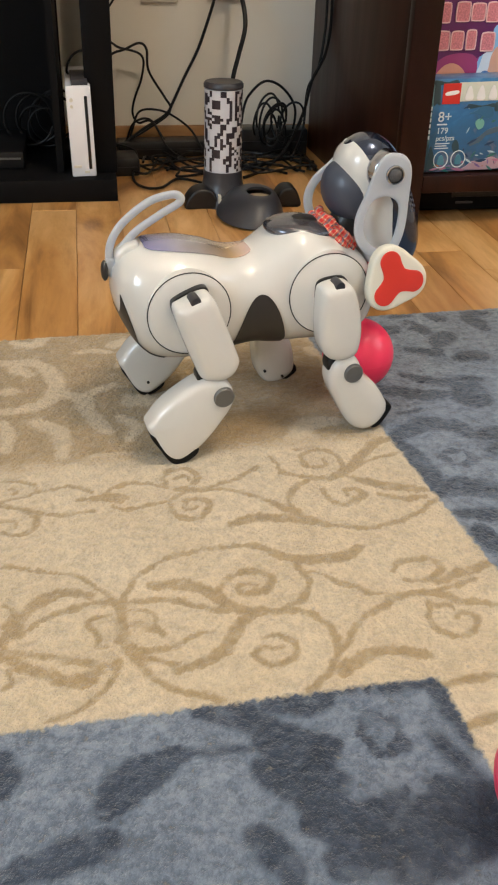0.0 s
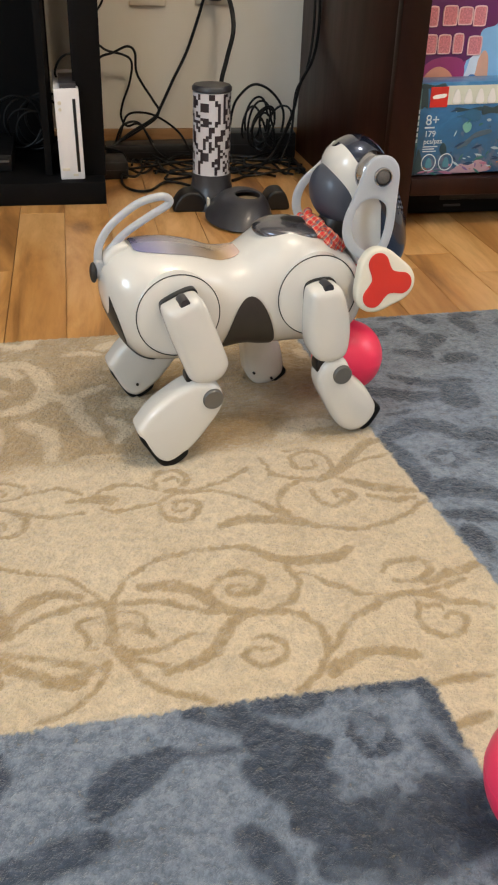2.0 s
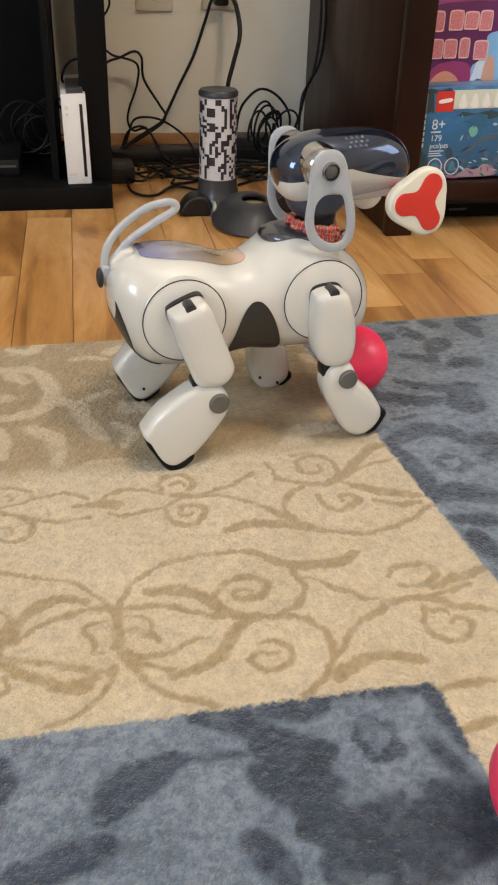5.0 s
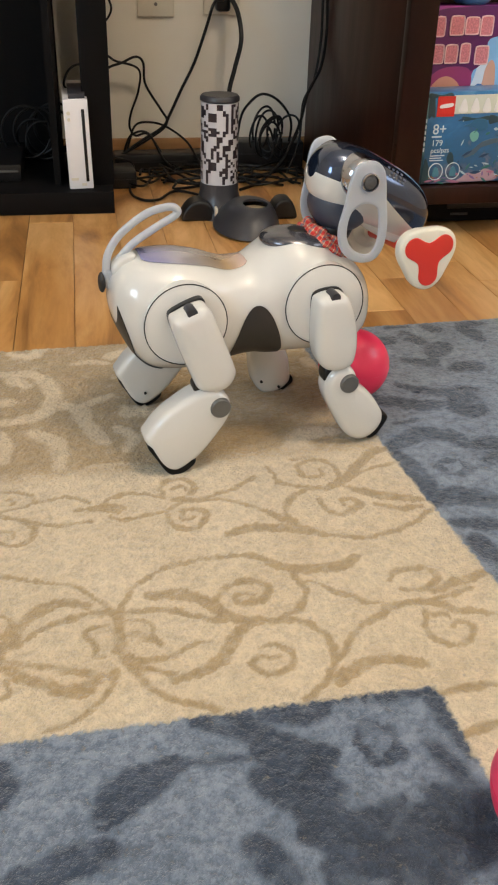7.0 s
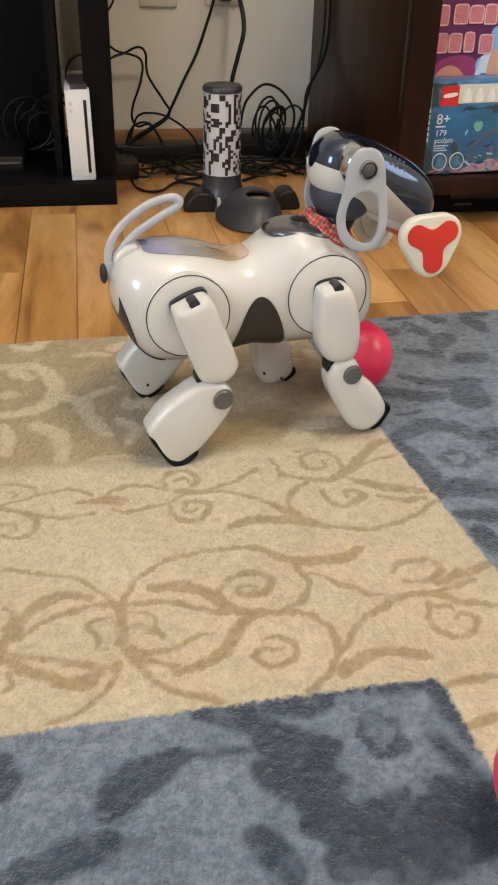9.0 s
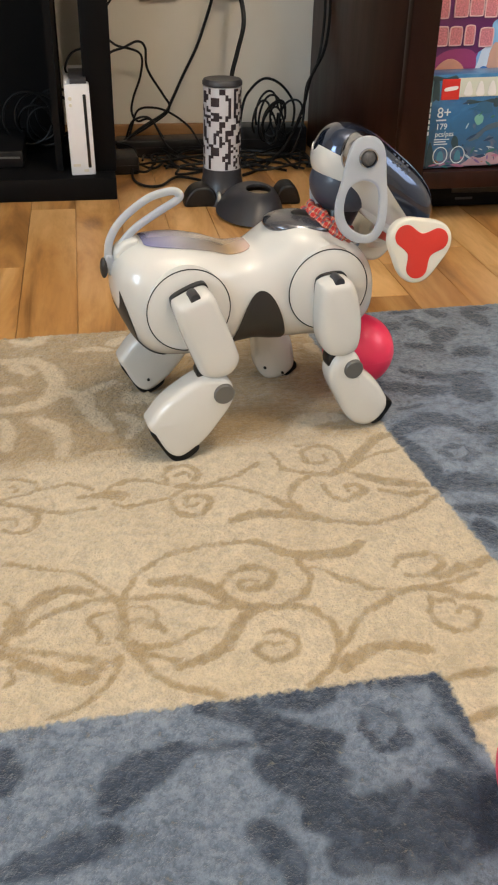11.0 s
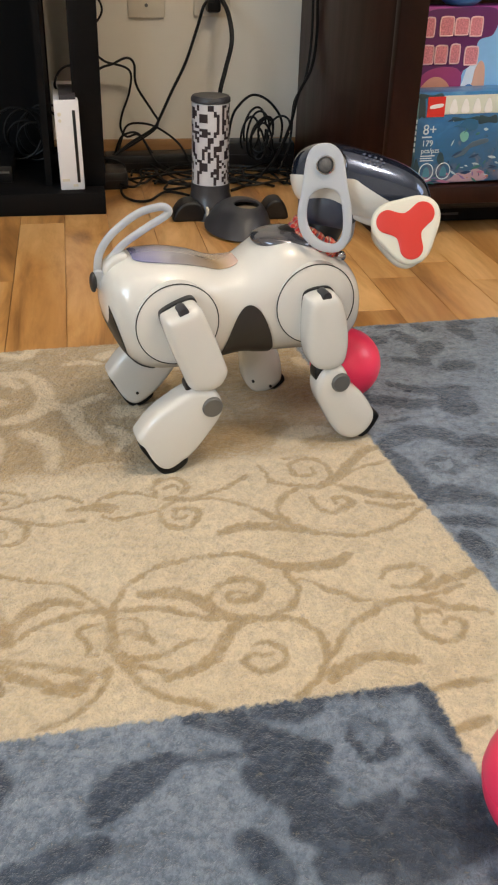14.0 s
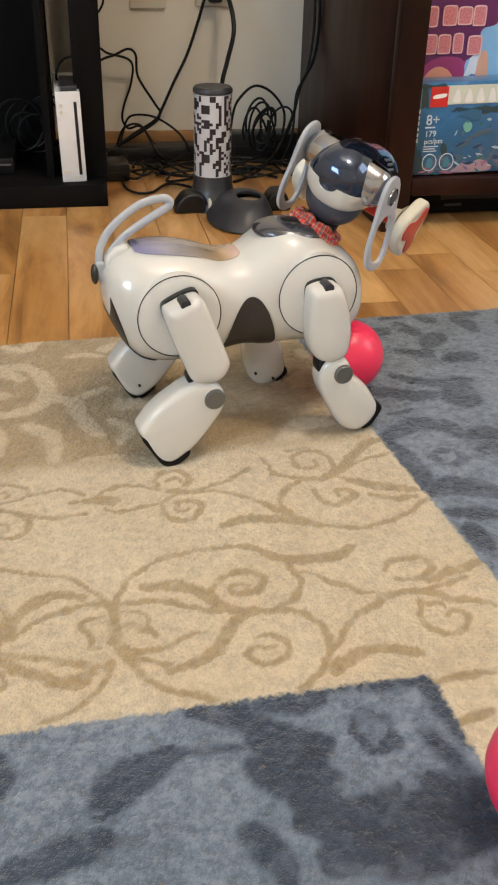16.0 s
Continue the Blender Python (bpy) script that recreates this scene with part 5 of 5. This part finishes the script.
    part("bow", bow, M_TARTAN, collar, "knotted tartan bow", m=pose(-0.003, -0.0235, -0.0010, 15, 20, -20))
    for x, z in ((0.0290, -0.004), (0.0300, -0.0175)):
        part("bell", ball_mesh(0.0048, 1, 1, 1, (0, 0, 0), 20, 14), M_CHROME, collar, "small chrome bell", m=pose(x, -0.007, z))
    return dog, neck


def head_mesh(dog):
    H0 = [(-32.4, -6.7, 2.1, 2.0), (-30.5, -6.7, 11.4, 13.0), (-23.7, -7.2, 20.7, 23.0), (-9.1, -7.8, 27.5, 29.0), (11.0, -9.3, 29.5, 30.5), (34.7, -12.4, 28.5, 29.5), (56.7, -16.0, 27.1, 27.5), (73.1, -19.7, 24.4, 25.0), (84.0, -22.8, 19.7, 20.5), (90.4, -25.4, 12.4, 13.0), (93.6, -26.4, 3.1, 3.0)]
    head = part("head", superloft(H0, 52, 2.15, samples=64), M_FACE, dog, "dark blue glossy capsule-shaped head")
    hs = spline(np.array(H0, float), 400, False)

    def skin(x0, x1, top, low, grow, thick, samples=44, seg=30):
        """A white cover that follows the head's skin from low(x) to top(x) on both sides."""
        bm = bmesh.new()
        loops = []
        for x in np.linspace(x0, x1, samples):
            zc, hz, hy = (np.interp(x, hs[:, 0], hs[:, k]) for k in (1, 2, 3))
            s = max(-0.98, min(0.9, (top(x) - zc) / hz))
            a = math.asin(math.copysign(abs(s) ** 1.075, s))
            loops.append([(x / 1000, (hy + grow) * math.copysign(abs(math.cos(q)) ** (2 / 2.15), math.cos(q)) / 1000, (zc + (hz + grow) * math.copysign(abs(math.sin(q)) ** (2 / 2.15), math.sin(q))) / 1000) for q in np.linspace(-math.pi - a, a, seg)])
        rings(bm, loops, cap=False, closed=False)
        return thicken(bm, -thick / 1000)

    line = lambda x: -9 if x < 26 else -9 - 27 * ((x - 26) / 58) ** 0.9
    part("cheek_cover", skin(-31.6, 88, line, None, 0.9, 0.8), M_WHITE, head, "white lower head cover")
    part("throat", ball_mesh(0.027, 1.08, 1.0, 0.92, (0.005, 0, -0.0300), 36, 24), M_THROAT, head, "dark throat joint")
    part("lower_jaw", pillow([(22, -34), (44, -33), (70, -38), (84, -44), (80, -50), (58, -49), (36, -45), (24, -40)], -15, 15, 5, 40), M_WHITE, head, "white lower jaw")
    for s in (-1, 1):
        part("ear_disc", lathe([(0, 0.0125), (0.007, 0.0122), (0.0120, 0.0108), (0.0160, 0.0074), (0.0180, 0.0020), (0.0184, -0.012), (0, -0.012)], 48, "Y"), M_CHROME, head, "chrome ear joint", m=pose(0, s * 0.0285, -0.001, 0, 0, 0 if s > 0 else 180))
    for s in (-1, 1):
        for i in range(4):
            for j in range(3):
                x = 30 + i * 5.0 + (j % 2) * 2.5
                zc, hz, hy = (np.interp(x, hs[:, 0], hs[:, k]) for k in (1, 2, 3))
                a = radians(38 + j * 9)
                part("face_light", ball_mesh(0.0014, 1.1, 1.1, 0.28, (0, 0, 0), 12, 6), M_LED, head, m=pose(x / 1000, s * (hy + 0.15) * math.cos(a) ** 0.93 / 1000, (zc + (hz + 0.15) * math.sin(a) ** 0.93) / 1000, s * -40, 0, 0))
    ears = []
    for s in (-1, 1):
        outer = [(-1, 17.5), (-11, 14.5), (-16.5, 4), (-20.5, -18), (-25, -40), (-21, -58), (-8, -70), (9, -72), (19, -62), (21.5, -42), (18, -16), (14.5, 6), (8, 15)]
        inner = [(-13.5, -25), (-16.8, -41), (-13.2, -54), (-4, -62.5), (7, -64.5), (12.6, -56), (13.4, -40), (10, -24), (-2, -19)]
        bm = frame_solid(outer, inner, -2.1, 2.1, 3.4, (-3, -40), 96)
        ear = part("ear", bm, M_SILI, head, "milky translucent looped ear", m=pose(0, s * 0.0445, 0))
        flip = 0 if s > 0 else 180
        part("ear_ring", lathe([(0.0062, 0.0010), (0.0068, 0.0030), (0.0078, 0.0026), (0.0082, -0.0005), (0.0082, -0.003), (0.0062, -0.003)], 36, "Y"), M_CHROME, ear, "bright chrome ring", m=pose(0, s * 0.0013, 0, 0, 0, flip))
        part("ear_boss", lathe([(0.0, 0.0042), (0.0030, 0.0038), (0.0055, 0.0028), (0.0061, 0.0012), (0.0061, -0.003), (0, -0.003)], 32, "Y"), M_MESH, ear, "grey speckled ear pivot cap", m=pose(0, s * 0.0013, 0, 0, 0, flip))
        ears.append((ear, s))
    return head, ears


def toy_bone():
    ob = empty("toy_bone", pose(0, 0, 0), label="white toy bone with red three-lobed ends, held in the dog's mouth", category="toy bone")
    phi = radians(169.3)
    part("shaft", lathe([(0, -0.05), (0.0095, -0.05), (0.0075, -0.043), (0.0066, -0.034), (0.0066, 0.034), (0.0075, 0.043), (0.0095, 0.05), (0, 0.05)], 28, "Y"), M_RED, ob, "red shaft")
    for s in (-1, 1):
        tri = [((0.0274 + 0.0032 * math.cos(3 * (a - phi))) * 1000 * math.cos(a), (0.0274 + 0.0032 * math.cos(3 * (a - phi))) * 1000 * math.sin(a)) for a in np.linspace(0, 6.283, 24, endpoint=False)]
        y = (50, 62) if s > 0 else (-62, -50)
        end = part("end_knob", pillow(tri, *y, 3.5, 72, dome=0.4), M_BONEW, ob, "cream rounded-triangle end")
        lob = []
        for a in np.linspace(0, 6.283, 48, endpoint=False):
            far = 0.0
            for k in range(3):
                for f in np.linspace(0, 1, 12):
                    w, rr, da = 0.0118 - 0.0062 * f + 0.0040 * f * f, 0.0166 * f, a - phi - 2.0944 * k
                    if abs(rr * math.sin(da)) < w:
                        far = max(far, rr * math.cos(da) + math.sqrt(w * w - (rr * math.sin(da)) ** 2))
            lob.append((1000 * far * math.cos(a), 1000 * far * math.sin(a)))
        yl = (61.6, 62.9) if s > 0 else (-62.9, -61.6)
        part("red_inlay", pillow(lob, *yl, 0.5, 90, dome=0.4), M_RED, end, "red three-lobed inlay")
        part("neck_flare", lathe([(0, -0.004), (0.0105, -0.004), (0.0125, 0.001), (0.018, 0.005), (0, 0.005)], 30, "Y"), M_BONEW, end, m=pose(0, s * 0.042, 0, 0, 0, 0 if s > 0 else 180))
    return ob


DOG, NECK = robot_dog()
HEAD, EARS = head_mesh(DOG)
BONE = toy_bone()


# ---- floor strips ----
def planks():
    floor = bpy.data.objects["floor"]
    rp = random.Random(21)
    w = 0.0705
    shared = {}
    for i in range(36):
        x, y = -1.22 + i * w, 0.02 - rp.uniform(0, 0.5)
        while y < WALL_Y - 0.02:
            ln = rp.choice((0.31, 0.42, 0.55, 0.68, 0.83))
            y1 = min(y + ln, WALL_Y - 0.015)
            key = round(y1 - y, 3)
            if key > 0.03:
                if key not in shared:
                    bm = boxm(0.0004, w - 0.0004, 0.0004, key - 0.0004, -0.0028, 0.0)
                    top = [e for e in bm.edges if all(abs(v.co.z) < 1e-6 for v in e.verts)]
                    bmesh.ops.bevel(bm, geom=top, offset=0.0004, segments=1, affect="EDGES")
                    me = bpy.data.meshes.new("floor_strip")
                    bm.to_mesh(me)
                    bm.free()
                    me.materials.append(M_PLANK)
                    shared[key] = me
                ob = new("floor_strip", shared[key])
                ob.parent = floor
                ob.matrix_basis = pose(x, y, rp.uniform(-0.0002, 0.0))
            y = y1
            if y1 >= WALL_Y - 0.016:
                break


planks()


# ---- what moves ----
NECK_AT, NECK_LEN, HEAD_OFF, BONE_AT = Vector((0.0386, 0, 0.1605)), 0.0840, Vector((-0.0107, 0, 0.0149)), Vector((0.0735, 0, -0.0495))
# seconds, neck lean, head turn, head nod, in degrees
JOINTS = [(0.0, 43.0, -6.5, 14.5), (2.0, 43.0, -6.5, 14.6), (2.3, 44.0, -6.5, 11.0), (2.5, 45.0, -6.0, 2.0), (2.7, 41.1, -1.4, -6.7), (2.9, 36.1, 2.8, -9.3), (3.1, 28.1, 3.0, -14.9), (3.3, 18.1, 6.0, -23.2), (3.5, 9.4, 3.1, -27.1),
          (4.0, 3.0, 3.2, -24.5), (4.2, 1.5, 4.2, -27.0), (6.3, 32.6, 1.7, -15.4), (7.0, 32.5, 2.2, -14.9), (7.5, 32.3, -5.6, -15.5), (8.0, 34.7, -23.2, -17.0), (8.5, 33.7, -24.2, -16.7), (9.0, 32.0, -1.9, -16.6), (9.2, 31.8, 4.0, -16.4),
          (11.3, 33.0, -13.0, -5.2), (11.5, 33.0, -19.5, -5.5), (12.0, 32.5, -36.3, -7.0), (12.5, 32.6, -45.8, -10.3), (13.0, 32.2, -47.1, -15.1), (13.5, 32.3, -46.9, -22.4)]
JOINTS += [(14.0, 30.8, -30.9, -25.5), (14.5, 31.9, -9.6, -26.6), (15.0, 33.4, 10.0, -25.6), (15.5, 34.6, 30.5, -24.6), (16.0, 35.1, 45.7, -24.3)]


def joints_at(t):
    """The three joint angles at t seconds, eased through the rows."""
    r = np.array(JOINTS)
    i = min(max(int(np.searchsorted(r[:, 0], t, side="right")) - 1, 0), len(r) - 2)
    h = r[i + 1, 0] - r[i, 0]
    f = (t - r[i, 0]) / h
    out = []
    for k in (1, 2, 3):
        d = (r[i + 1, k] - r[i, k]) / h
        before = (r[i, k] - r[i - 1, k]) / (r[i, 0] - r[i - 1, 0]) if i else 0.0
        after = (r[i + 2, k] - r[i + 1, k]) / (r[i + 2, 0] - r[i + 1, 0]) if i + 2 < len(r) else d
        m0 = 0.0 if before * d <= 0 else 2 * before * d / (before + d)
        m1 = 0.0 if after * d <= 0 else 2 * after * d / (after + d)
        out.append((2 * f**3 - 3 * f * f + 1) * r[i, k] + (f**3 - 2 * f * f + f) * h * m0 + (3 * f * f - 2 * f**3) * r[i + 1, k] + (f**3 - f * f) * h * m1)
    return out


def motions():
    times = [round(0.1 * k, 1) for k in range(161)]
    neck, head, bone, ears = [], [], [], ([], [])
    for t in times:
        lean, turn, nod = (radians(v) for v in joints_at(t))
        base = Matrix.Translation(NECK_AT) @ Matrix.Rotation(lean, 4, "Y") @ Matrix.Rotation(turn, 4, "Z")
        hm = base @ Matrix.Translation((0, 0, NECK_LEN)) @ Matrix.Rotation(nod, 4, "Y") @ Matrix.Translation(HEAD_OFF)
        neck.append((t, base))
        head.append((t, hm))
        bone.append((t, DOG_M @ hm @ Matrix.Translation(BONE_AT) @ Matrix.Rotation(radians(-5), 4, "X")))
        pitch = math.degrees(math.asin(max(-1, min(1, (hm.to_3x3() @ Vector((1, 0, 0))).z))))
        roll = math.degrees(math.asin(max(-1, min(1, (hm.to_3x3() @ Vector((0, 1, 0))).z))))
        swing = 7 - 0.74 * (18 - pitch)
        for n, (ear, s) in enumerate(EARS):
            free = 0.9 * max(0, -pitch - 25) if s > 0 else 0
            ears[n].append((t, pose(0, s * 0.0445, 0, s * -4 + s * 0.75 * max(0, -s * roll), swing + free, 0)))
    walk(NECK, neck)
    walk(HEAD, head)
    walk(BONE, bone)
    for (ear, s), rows in zip(EARS, ears):
        walk(ear, rows)


motions()
